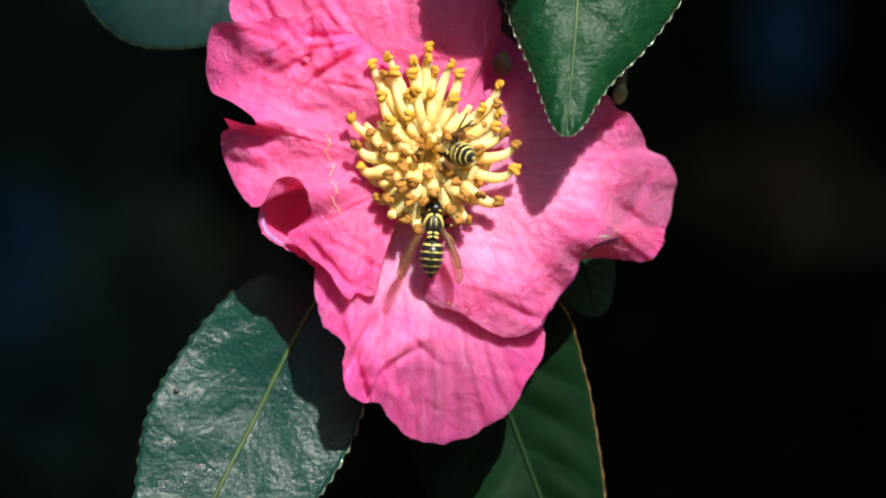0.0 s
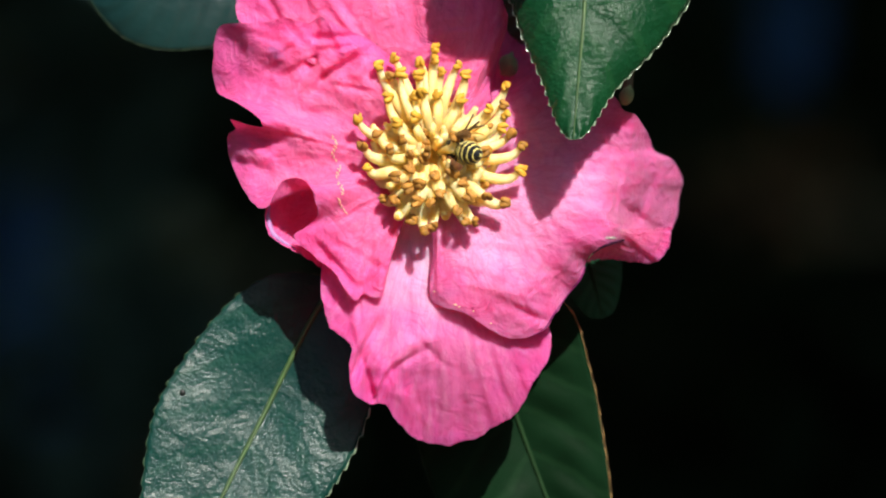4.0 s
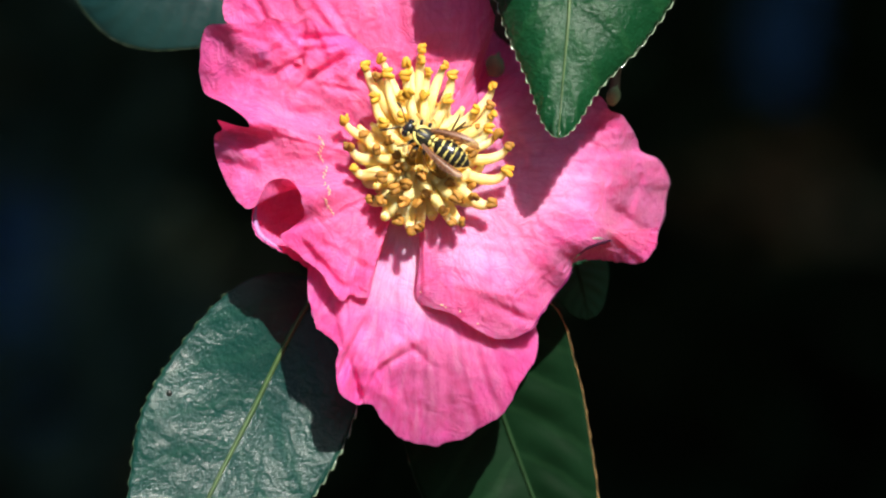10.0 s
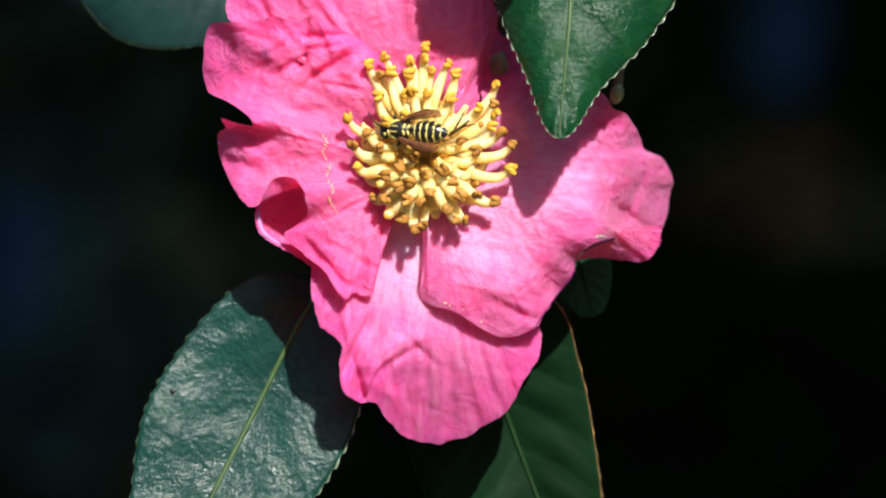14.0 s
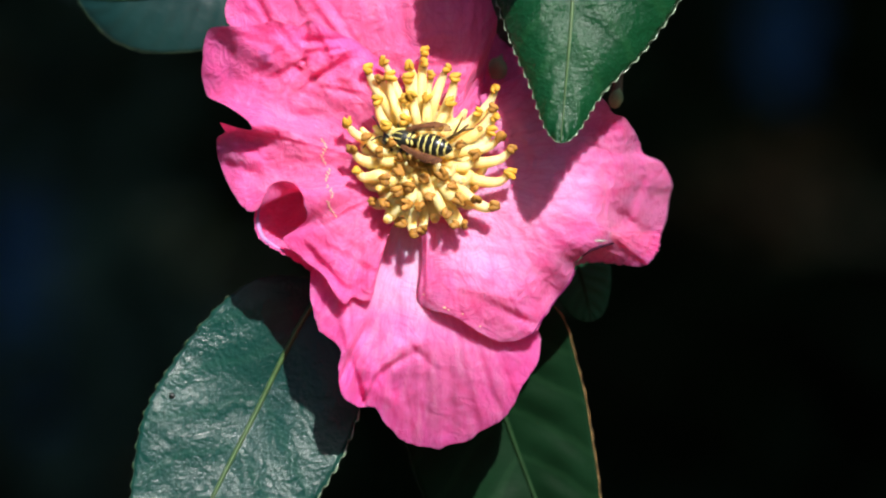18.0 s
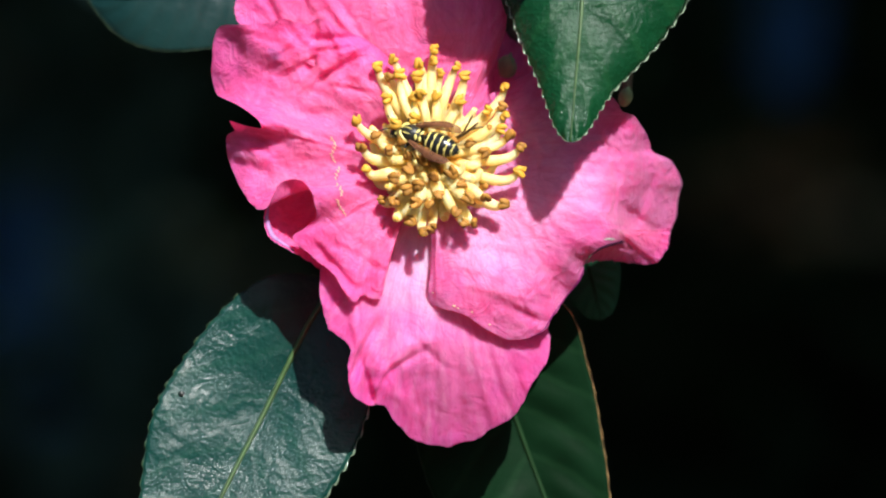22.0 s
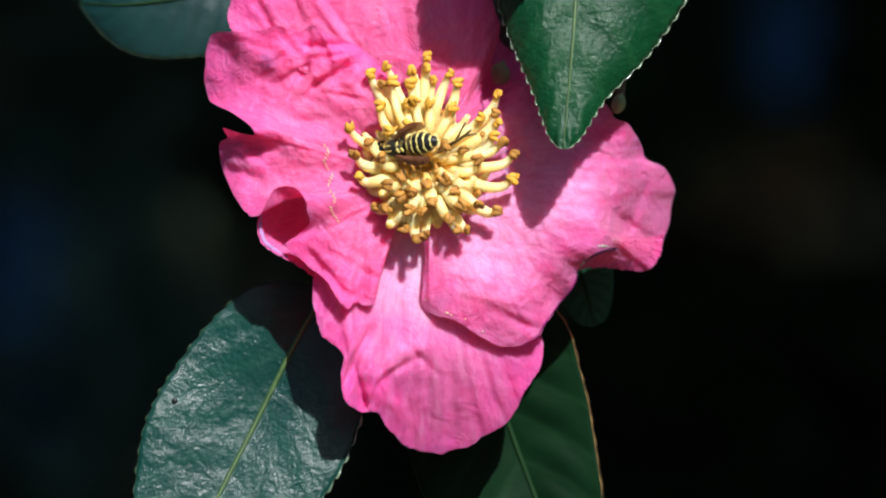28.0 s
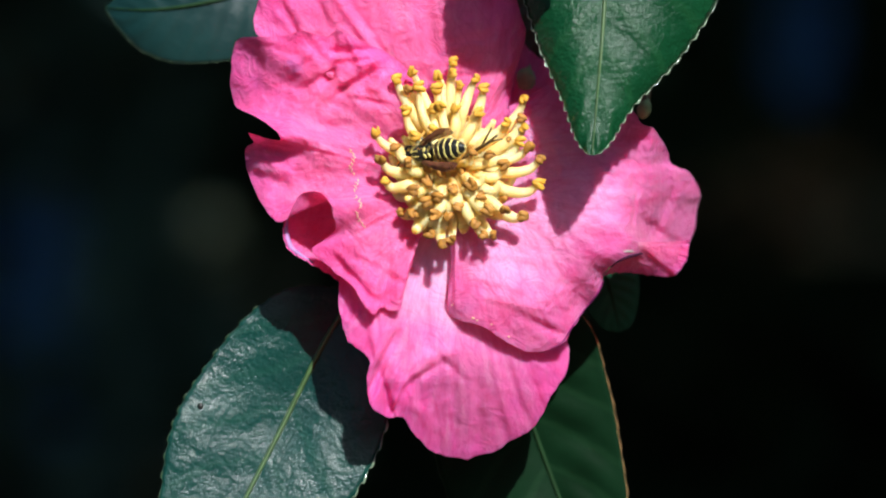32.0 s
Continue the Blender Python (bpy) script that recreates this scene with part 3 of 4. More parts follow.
def petal(parent, seed, foot, outline, bulge, power, crumple, ruffle, label, name="petal", waves=13.0, creases=(), crinkles=(), material=None, form=None, flutes=1.0, wrinkle=1.0):
    """A petal from its foot (u, v, w) to an edge (u, v, w); the surface is crumpled and ruffled towards the edge,
    creased along lines (u, v, u, v, height, width) and bent as form(u, v) says."""
    foot = Vector(foot)
    count = 240
    edge = [spline(outline, i / count) for i in range(count + 1)]
    reach = 22
    calm = [sum((edge[min(max(i + k, 0), count)] for k in range(-reach, reach + 1)), Vector()) / (2 * reach + 1) for i in range(count + 1)]

    def place(r, s):
        i = min(int(s * count), count - 1)
        k = s * count - i
        e = calm[i].lerp(calm[i + 1], k).lerp(edge[i].lerp(edge[i + 1], k), r ** 3.5)
        q = foot.lerp(e, r)
        w = foot.z * (1 - r) + e.z * r ** power + bulge * math.sin(math.pi * min(r * 0.95, 1.0))
        w += ruffle * r * r * noise.noise((s * waves, r * 1.7, seed * 2.3))
        warp = 0.8 * noise.noise((q.x * 0.11, q.y * 0.11, seed * 0.7))
        w += flutes * crumple * min(1.0, r * 1.6) * (0.55 - abs(noise.noise((s * waves * 1.1 + warp * 3, r * 4.5 + warp * 2, seed * 4.1))) * 2.2)
        w += 0.7 * crumple * min(1.0, r * 1.8) * noise.noise((q.x * 0.17, q.y * 0.17, seed * 1.7))
        w += 0.22 * flutes * crumple * (0.4 - abs(noise.noise((s * waves * 4.5 + warp * 6, r * 7 + warp * 4, seed * 6.1))) * 2) * min(1.0, r * 2)
        spread = wrinkle * min(1.0, r * 2.2)
        w += 0.34 * spread * (0.4 - 2.0 * abs(noise.noise((q.x * 0.13 + warp * 0.8, q.y * 0.13 - warp * 0.6, seed * 7.3))))
        w += 0.15 * spread * (0.4 - 2.0 * abs(noise.noise((q.x * 0.36 + warp, q.y * 0.36 + warp, seed * 8.7))))
        for ua, va, ub, vb, height, wide in creases:
            ax, ay = ub - ua, vb - va
            f = ((q.x - ua) * ax + (q.y - va) * ay) / (ax * ax + ay * ay)
            off = ((q.x - ua) * ay - (q.y - va) * ax) / math.hypot(ax, ay) + 0.8 * warp
            fade = max(0.0, 1 - max(-f, f - 1, 0.0) * math.hypot(ax, ay) / 3.0)
            w += fade * crease_rise(off, height, wide, 1 if ay * 0.38 - ax * 0.93 > 0 else -1)
        for cu, cv, spread, height in crinkles:
            mask = math.exp(-((q.x - cu) ** 2 + (q.y - cv) ** 2) / (spread * spread)) * height
            if mask > 0.02:
                x, y = q.x * 0.17 + warp * 0.9, q.y * 0.17 - warp * 0.7
                w += mask * (0.5 - 2.0 * abs(noise.noise((x, y, seed * 1.9))))
                w += mask * 0.5 * (0.5 - 2.0 * abs(noise.noise((x * 2.3 + 5, y * 2.3, seed * 2.9))))
                w += mask * 0.3 * (0.5 - 2.0 * abs(noise.noise((x * 5.1, y * 5.1 + 3, seed * 3.7))))
        if form:
            w += form(q.x, q.y)
        jag = r ** 6 * (0.5 * noise.noise((s * 40, seed * 1.3, 0.5)) + 0.22 * noise.noise((s * 120, seed * 2.3, 1.5)))
        d = (e - foot).normalized()
        return at(q.x + d.x * jag, q.y + d.y * jag, w)

    bm = bmesh.new()
    grid(bm, 84, 210, place, lambda r, s: (s, r))
    return part(name, bm, material or PETAL, parent, label)


OUTER = [(-13.9, 32.3), (-10.9, 33.6), (-11.6, 30.6), (-6.4, 32.9), (-3.8, 35.3), (-3.6, 33.3), (-6.8, 30.6), (-2.4, 31.1), (0.2, 32.3), (1.6, 30.6),
         (8.9, 28.6), (5.6, 24.6), (8.4, 25.3), (8.8, 23.6), (6.1, 21.3), (8.1, 21.3), (9.6, 20.4), (11.6, 18.1), (11.3, 13.8), (8.6, 8.1), (3.1, 4.8), (1.6, 4.6),
         (-5.6, 3.1), (-7.8, 5.1), (-11.0, 8.4), (-15.7, 14.1), (-16.4, 18.1), (-17.6, 22.8)]
MIDDLE = [(-12.1, 26.6), (-9.8, 30.9), (-7.2, 26.9), (-6.0, 27.6), (-3.4, 27.1), (0.6, 26.3), (-10.4, 22.1), (-7.3, 23.1), (-14.0, 20.1), (-11.9, 17.4),
          (-10.6, 12.6), (5.4, 9.4), (2.4, 9.1), (-6.9, 8.3), (-4.4, 7.9), (4.6, 14.1), (5.1, 17.1), (0.1, 6.6), (-2.9, 9.6), (-3.7, 23.3)]
INNER = [(-3.6, 19.8), (-4.9, 17.1), (-5.9, 15.6), (-1.4, 15.6), (1.1, 11.6), (-3.9, 12.6), (-6.4, 11.3), (-0.4, 19.1), (-8.4, 14.1), (-2.4, 21.6), (-9.4, 19.1),
         (-8.0, 16.6), (1.6, 15.6), (-0.6, 13.6), (-6.4, 18.6), (2.6, 18.6), (3.1, 12.6), (-8.6, 10.6)]


def anther(stem, tip, rng, fresh):
    """Two swollen pollen lobes, shrivelled and turned at random, on a filament's tip."""
    bm = bmesh.new()
    q = Euler((rng.uniform(-0.9, 0.9), rng.uniform(0, math.tau), rng.uniform(-0.9, 0.9))).to_matrix()
    s = rng.uniform(1.1, 1.5)
    k = rng.uniform(0, 50)
    for o in (-0.27, 0.27):
        lean = q @ Euler((0, o * 1.1, 0)).to_matrix()
        blob(bm, tip + q @ Vector((o * s * MM, -0.25 * MM, 0)), (0.46 * s * MM, 0.42 * s * MM, rng.uniform(0.62, 0.92) * s * MM), lean, 9, 12,
             lambda e: e * (1 + 0.45 * noise.noise((e.x * 1.6 + k, e.y * 1.6, e.z * 1.6 + o))))
    part("anther", bm, ANTHER_NEW if fresh else ANTHER, stem)


def stamens(flower):
    rng = random.Random(12)
    centre = Vector((-4.2, 16.0))

    def cushion(r, c):
        a = c * math.tau
        far = 10.2 * r * (1 + 0.05 * math.sin(5 * a + 1))
        w = 2.4 + 3.6 * math.sin(math.pi * min(1.0, r ** 1.5 * 0.97)) + 0.45 * r * math.cos(34 * a + 4 * r) - 2.5 * max(0.0, r - 0.85) / 0.15
        return at(centre.x + far * math.cos(a), centre.y + 1.04 * far * math.sin(a), w)

    def leant(u, v, w):
        """The bunch leans back towards the sky: its lower half stands further out."""
        return at(u, v, w + (0.19 if v < centre.y else 0.08) * (centre.y - v))

    bm = bmesh.new()
    grid(bm, 22, 240, cushion, lambda r, c: (0.5, 0.15 + r * 0.5), True)
    part("stamen_tube", bm, FILAMENT, flower, "golden fused base of the stamens")
    fill = []
    for i in range(44):
        a = i * 2.399963
        d = 5.6 + 6.4 * math.sqrt((i + 0.5) / 44)
        fill.append((centre.x + d * math.cos(a), centre.y + 1.05 * d * math.sin(a)))
    for ring, tips in enumerate((OUTER, MIDDLE, INNER, fill)):
        for u, v in tips:
            away = Vector((u, v)) - centre
            far = away.length
            unit = away.normalized()
            low = max(0.0, -unit.y)
            root = centre + unit * (3.4, 2.6, 1.8, 3.4)[ring]
            turn = unit.orthogonal() * rng.uniform(-0.8, 0.8)
            sag = Vector((0, -1.0)) * (0.3 + 1.5 * abs(unit.x) - 0.3 * low)
            half = centre + unit * (3.0 + 0.52 * (far - 3.0)) + sag * 0.8 + turn
            knee = centre + unit * (3.0 + 0.84 * (far - 3.0)) + sag * 0.8 + turn * 0.7
            lift = rng.uniform(-0.7, 0.7)
            start, crest, top = ((3.6, 6.4, 6.2), (4.6, 7.8, 8.0), (5.0, 8.0, 8.8), (3.2, 5.0, 4.6))[ring]
            mid, b, c = (half.x, half.y, crest + 0.7 * lift), (knee.x, knee.y, top + lift - 0.3), (u, v, top + lift + 0.9)
            bm = bmesh.new()
            thick = rng.uniform(0.88, 1.12) * (0.95, 0.86, 0.76, 0.95)[ring] * (1 + 0.32 * low)
            tube(bm, [leant(root.x, root.y, start), leant(*mid), leant(*b), leant(*c)], [0.8 * thick, 1.0 * thick, 1.0 * thick, 0.9 * thick, 0.7 * thick, 0.45 * thick], 18, 12)
            stem = part("stamen", bm, FILAMENT, flower)
            if rng.random() < (1.0, 0.95, 0.6, 0.15)[ring]:
                anther(stem, leant(*c), rng, v > 22 and ring < 2 and rng.random() < 0.85 or ring == 0 and v > 10 and rng.random() < 0.4)
    for i in range(17):
        a = i * 2.399963 + 0.4
        d = 1.4 + 4.6 * math.sqrt((i + 0.5) / 17)
        swirl = rng.choice((-1, 1)) * rng.uniform(0.5, 1.2)
        spot = lambda r, t: (centre.x + r * math.cos(a + t), centre.y + r * math.sin(a + t))
        tip = (*spot(d, swirl), rng.uniform(5.2, 7.4))
        bm = bmesh.new()
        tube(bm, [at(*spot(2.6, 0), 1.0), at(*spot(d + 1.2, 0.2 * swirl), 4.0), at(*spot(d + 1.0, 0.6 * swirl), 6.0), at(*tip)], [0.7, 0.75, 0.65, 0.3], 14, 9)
        stem = part("stamen", bm, FILAMENT_SHADED, flower, "curled inner stamen, pit shade in its amber")
        if rng.random() < 0.7:
            anther(stem, at(*tip), rng, False)


def details(top, left, right, cup):
    """A leaf miner's scar, a bleached patch and dark, purple or lilac edges on the petals."""
    rng = random.Random(9)
    for k in range(24):
        f = k / 24
        if rng.random() < 0.12:
            continue
        u, v = -21.9 + 2.0 * f + 0.5 * math.sin(f * 21), 20.0 - 14.0 * f
        bm = bmesh.new()
        tube(bm, [resting(left, u + rng.uniform(-0.3, 0.3), v, 0.06), resting(left, u + 0.2, v - 0.35, 0.1), resting(left, u + rng.uniform(-0.2, 0.4), v - 0.65, 0.06)], [0.07, 0.13, 0.06], 7, 5)
        part("scar", bm, SCAR, left)
    bm = bmesh.new()
    spread = lambda a: 1 + 0.3 * noise.noise((math.cos(a) * 1.7, math.sin(a) * 1.7, 4.0))
    rings = [[bm.verts.new(resting(right, 27.4 + 1.1 * r * spread(a) * math.cos(a), 1.9 + 0.28 * r * spread(a) * math.sin(a), 0.16 - 0.1 * r)) for a in [math.tau * k / 18 for k in range(18)]] for r in (0.05, 0.4, 0.75, 1.0)]
    for inner, outer in zip(rings, rings[1:]):
        for k in range(18):
            bm.faces.new((inner[k], inner[(k + 1) % 18], outer[(k + 1) % 18], outer[k]))
    bm.faces.new(rings[0])
    for u, v, size in ((-0.2, -9.9, 0.32), (0.5, -10.3, 0.22), (3.0, -11.0, 0.2), (6.1, -13.2, 0.22), (-3.9, -7.6, 0.16)):
        spot = bmesh.new()
        blob(spot, resting(right, u, v, 0.05), (size * MM, 0.12 * MM, size * 0.7 * MM), None, 6, 8)
        part("speck", spot, SCAR, right, "tan dry speck")
    part("bleached_patch", bm, PATCH, right, "bleached pale patch")
    bm = bmesh.new()
    tube(bm, [resting(right, u, v, 0.0) for u, v in ((24.2, -0.9), (25.4, 0.1), (27, 0.8), (29, 1.3), (31, 1.9), (32.8, 2.4))], [0.1, 0.26, 0.26, 0.2, 0.08], 16, 6)
    part("dark_edge", bm, DARK_EDGE, right, "thin dark line along the fold edge")
    bm = bmesh.new()
    tube(bm, [resting(right, u, v, 0.0) for u, v in ((13.2, -15.4), (15.6, -14.2), (17.4, -11.4), (19.8, -8.2), (21.9, -5.6), (22.9, -3.2))], [0.03, 0.08, 0.14, 0.09, 0.16, 0.08], 24, 6)
    part("dark_edge", bm, PURPLE_EDGE, right, "dark purple margin")
    bm = bmesh.new()
    tube(bm, [resting(cup, u, v, 0.05) for u, v in ((-33.0, 7.6), (-33.3, 6.0), (-33.1, 4.2), (-32.3, 2.4), (-30.6, 1.1), (-28.4, -0.2))], [0.2, 0.5, 0.6, 0.5, 0.2], 18, 7)
    part("rim", bm, LILAC, cup, "lilac rolled rim")


def flower():
    top = thing("camellia_flower", at(*FLOWER_BASE), "open crumpled pink camellia flower with yellow stamens", "flower")
    # back petal, upper right
    petal(top, 2, (-3, 17, 0), [(-30, 37, 2), (-38.2, 40, 0), (-38.3, 46, 0), (-34, 54, 1), (-20, 60, 2), (-4, 59, 3), (5, 51, 3), (8.6, 42.5, 2), (8.9, 39, 0), (8.2, 36.5, -2), (7.2, 33, -3), (7, 29, -4), (9, 23, -4), (8, 18, -3)],
          2.5, 1.5, 0.40, 1.2, "broad upright pink petal at the back", creases=[(-24, 46, -17, 36, 1.0, 0.9), (-22, 46, -15, 36, -0.8, 0.9), (-33, 46, -30, 40, 0.9, 1.1), (-27, 45, -25, 41, -0.7, 0.9), (-8, 48, -7, 38, -0.5, 1.2)])
    # a paler petal further back, seen in the gap
    petal(top, 31, (2, 20, -14), [(0, 32, -18), (3, 40, -22), (9, 43, -25), (14, 40, -26), (19, 35, -26), (24, 32, -25), (27, 26, -22), (20, 20, -18)],
          1.5, 1.5, 0.3, 0.8, "shaded mauve-pink petal behind the others")

    # bottom petal
    def lip(u, v):
        below = -16.2 - 0.105 * max(0.0, -5 - u) ** 2 - v
        soft = 1.0 + 0.22 * max(0.0, min(u + 5, 10))
        roll = soft * math.log1p(math.exp(min(below / soft, 40.0)))
        ridge = 0.45 * math.exp(-(below / 1.3) ** 2) * (1 if u < -6 else math.exp(-((u + 6) / 4) ** 2))
        tuck = 1.5 * math.exp(-((u + 15.5) / 1.3) ** 2) * max(0.0, min(1.0, (-18 - v) / 6))
        return ridge - 0.58 * roll - tuck

    petal(top, 5, (-5, 11, 0), [(-22, 1, 1), (-24, -4, 2), (-23.4, -11, 3.5), (-22.1, -14, 4.5), (-18.6, -17.1, 5), (-18.9, -21, 5), (-18.3, -25, 4.5), (-15, -27.6, 4), (-12.5, -27.4, 4.5),
          (-11, -30, 6), (-8.3, -33, 6), (-5.4, -34.4, 6), (-1.4, -34.8, 6), (3.4, -33.6, 5.5), (7, -31.5, 5), (10, -29.8, 4.5), (12.2, -27, 4), (13.2, -24.3, 3), (15.7, -21.2, 0), (16.9, -17, -4), (16.4, -13.8, -6), (14, -8, -7)],
          1.2, 1.2, 0.10, 0.5, "broad pink bottom petal, its lip rolled back", creases=[(-17.3, -1, -16.2, -12, 0.7, 0.9), (-20, -6, -17, -16, 0.8, 1.0), (-14.5, -14, -17.6, -20.5, -1.1, 0.8), (-15.2, -17.5, -17.2, -23.5, 0.7, 0.7), (-15.8, -21.5, -14.4, -26, -1.0, 0.5),
          (-14.4, -26, -11.9, -21.8, -0.8, 0.6), (-11.9, -21.8, -8.4, -19.1, -0.55, 0.55), (-8.4, -19.1, -5.2, -17.2, -0.4, 0.5), (-13.2, -20.4, -10.4, -17.6, 0.5, 0.7), (-6.6, -15.8, -2.9, -19, -0.4, 0.6), (-2.9, -19, -3.6, -23.4, -0.4, 0.6), (-9.6, -22, -9.2, -29, -0.4, 0.6), (-7.4, -25, -6.2, -31, -0.3, 0.6), (-11.2, -23.5, -9.9, -27, 0.5, 0.6),
          (-3, -24, -3.4, -31, -0.3, 0.8), (1.0, -21, 1.4, -31, -0.28, 0.9), (-0.6, -22, -0.8, -29, 0.25, 0.8), (4, -19, 6.5, -29, 0.32, 1.2), (6.5, -19, 9.5, -27, -0.3, 0.8), (9, -17, 12.5, -25.5, -0.3, 1.0), (3, -9, 3.6, -17, 0.25, 1.0), (8.5, -16.5, 13.5, -19.5, 0.25, 1.0), (-8.6, 4, -8.2, -12, -0.2, 0.7), (-10.6, -2, -11.4, -14, 0.25, 0.9)], crinkles=[(-16.5, -22, 5, 0.7), (-20, -8, 5, 0.6), (-10, -27, 5, 0.35)], material=PETAL_LILAC, form=lip, wrinkle=0.55, flutes=0.3)

    # right petal
    def turned(u, v):
        edge = lambda d, soft: soft * math.log1p(math.exp(max(min(d / soft, 40.0), -40.0)))
        side = edge(u - 28.5 + 0.10 * abs(v - 14), 1.3)
        low = edge(-8.4 - 0.012 * (min(u, 19) - 2) ** 2 - v + 0.9 * noise.noise((u * 0.25, 2.0, 7.0)), 1.5)
        flank = edge(0.72 * (u - 21) - 0.69 * (v + 0.5) + 0.8 * noise.noise((u * 0.2, v * 0.2, 3.0)), 2.2) * max(0.0, min(1.0, (0.8 - v) / 4))
        shelf = 1.0 * math.exp(-((v - 0.9) / 2.6) ** 2) * max(0.0, min(1.0, (u - 16) / 7))
        return shelf - 1.6 * side + 0.65 * (v - 13) * min(1.0, side / 4) - 0.62 * low - 0.55 * flank

    right = petal(top, 8, (-1, 15, 0.5), [(-4.3, 3, 2.5), (-4.1, -1, 3.4), (-4.6, -6, 4), (-4.3, -9.3, 4), (-0.4, -10.9, 6.5), (2.6, -11.9, 7.5), (5.6, -13.9, 8.5), (9.6, -15.9, 8.5), (13.6, -15.6, 7.5), (16.1, -13.8, 6), (17.6, -11, 3),
          (20.1, -7.9, -1), (22.2, -5.3, 0), (23.2, -2.6, 0), (24.8, -0.3, 0.5), (29, 1.3, 1.6), (32.5, 2.6, 2.2), (36, 1.2, 0), (39.2, 4.2, -5), (40.6, 10, -8), (40.5, 13.3, -8), (38.7, 16, -8), (35.7, 17.6, -8), (34.2, 20.6, -7),
          (32.2, 23.6, -6), (29.6, 24.7, -2), (27.2, 27.6, -1), (22, 31, 0), (16.5, 32.6, 0), (11, 30.2, 0), (6, 27.5, 0)],
          3.4, 2.4, 0.22, 0.9, "large pink right petal with a leaf's shadow on it", waves=17.0, creases=[(26.2, 19, 28.8, 13, -0.8, 1.3), (28.8, 13, 31.0, 5, -0.9, 1.1), (34.0, 19.5, 35.4, 12, -0.9, 1.1), (35.4, 12, 33.2, 5.5, -0.9, 0.9), (31.0, 21, 32.4, 15, 0.7, 1.2), (31.5, 7, 36.5, 3.5, -1.4, 0.9),
          (23.5, 10, 25.5, 4.4, -0.35, 1.2), (28, 9.5, 31, 5.5, -0.5, 0.9), (19, -2.6, 16.5, -7, 0.4, 1.4), (2, -3, 12, -6, 0.3, 1.2), (8, -9, 14, -11.4, -0.4, 0.9), (12, -10.4, 15.4, -12.4, -0.5, 0.7),
          (5, 0.5, 13, -1, -0.25, 0.9), (3, -6.6, 11, -8, 0.3, 0.9), (-3.4, 4, -3.7, -7, 0.7, 0.6), (13, 21, 15.5, 9, -0.4, 1.2), (19, 23, 17.5, 14, 0.4, 1.4)], crinkles=[(35, 12, 6, 0.8), (15, -11, 5, 0.4), (21, -2, 5, 0.25), (26, 3, 5, 0.3)], material=PETAL_ROSE, form=turned, flutes=0.35)
    # curled underside of the right petal
    petal(top, 9, (28, 3.5, -2), [(22.6, -2.8, -7), (24, -2.2, -8), (27.6, -1.9, -9), (31.6, -2.4, -11), (35.4, -2.5, -12.5), (37.4, -0.4, -13.5), (38.2, 1.2, -14), (38.4, 4, -14)],
          0.4, 1.0, 0.25, 0.5, "curled purple-pink underside of the petal", "petal_fold", waves=6.0, creases=[(31, 1.5, 34.5, -1.6, -0.7, 0.8)], material=PETAL)

    # left petal
    def dents(u, v):
        notch = -2.6 * math.exp(-((u + 33.5) / 4.5) ** 2 - ((v - 19.6) / 1.9) ** 2)
        scoop = -0.6 * math.exp(-((u + 28) / 3.4) ** 2 - ((v - 10.2) / 2.2) ** 2)
        margin = -0.45 * max(0.0, -37.0 - u) * (1.0 if v > 24 else 0.7)
        return notch + scoop + margin

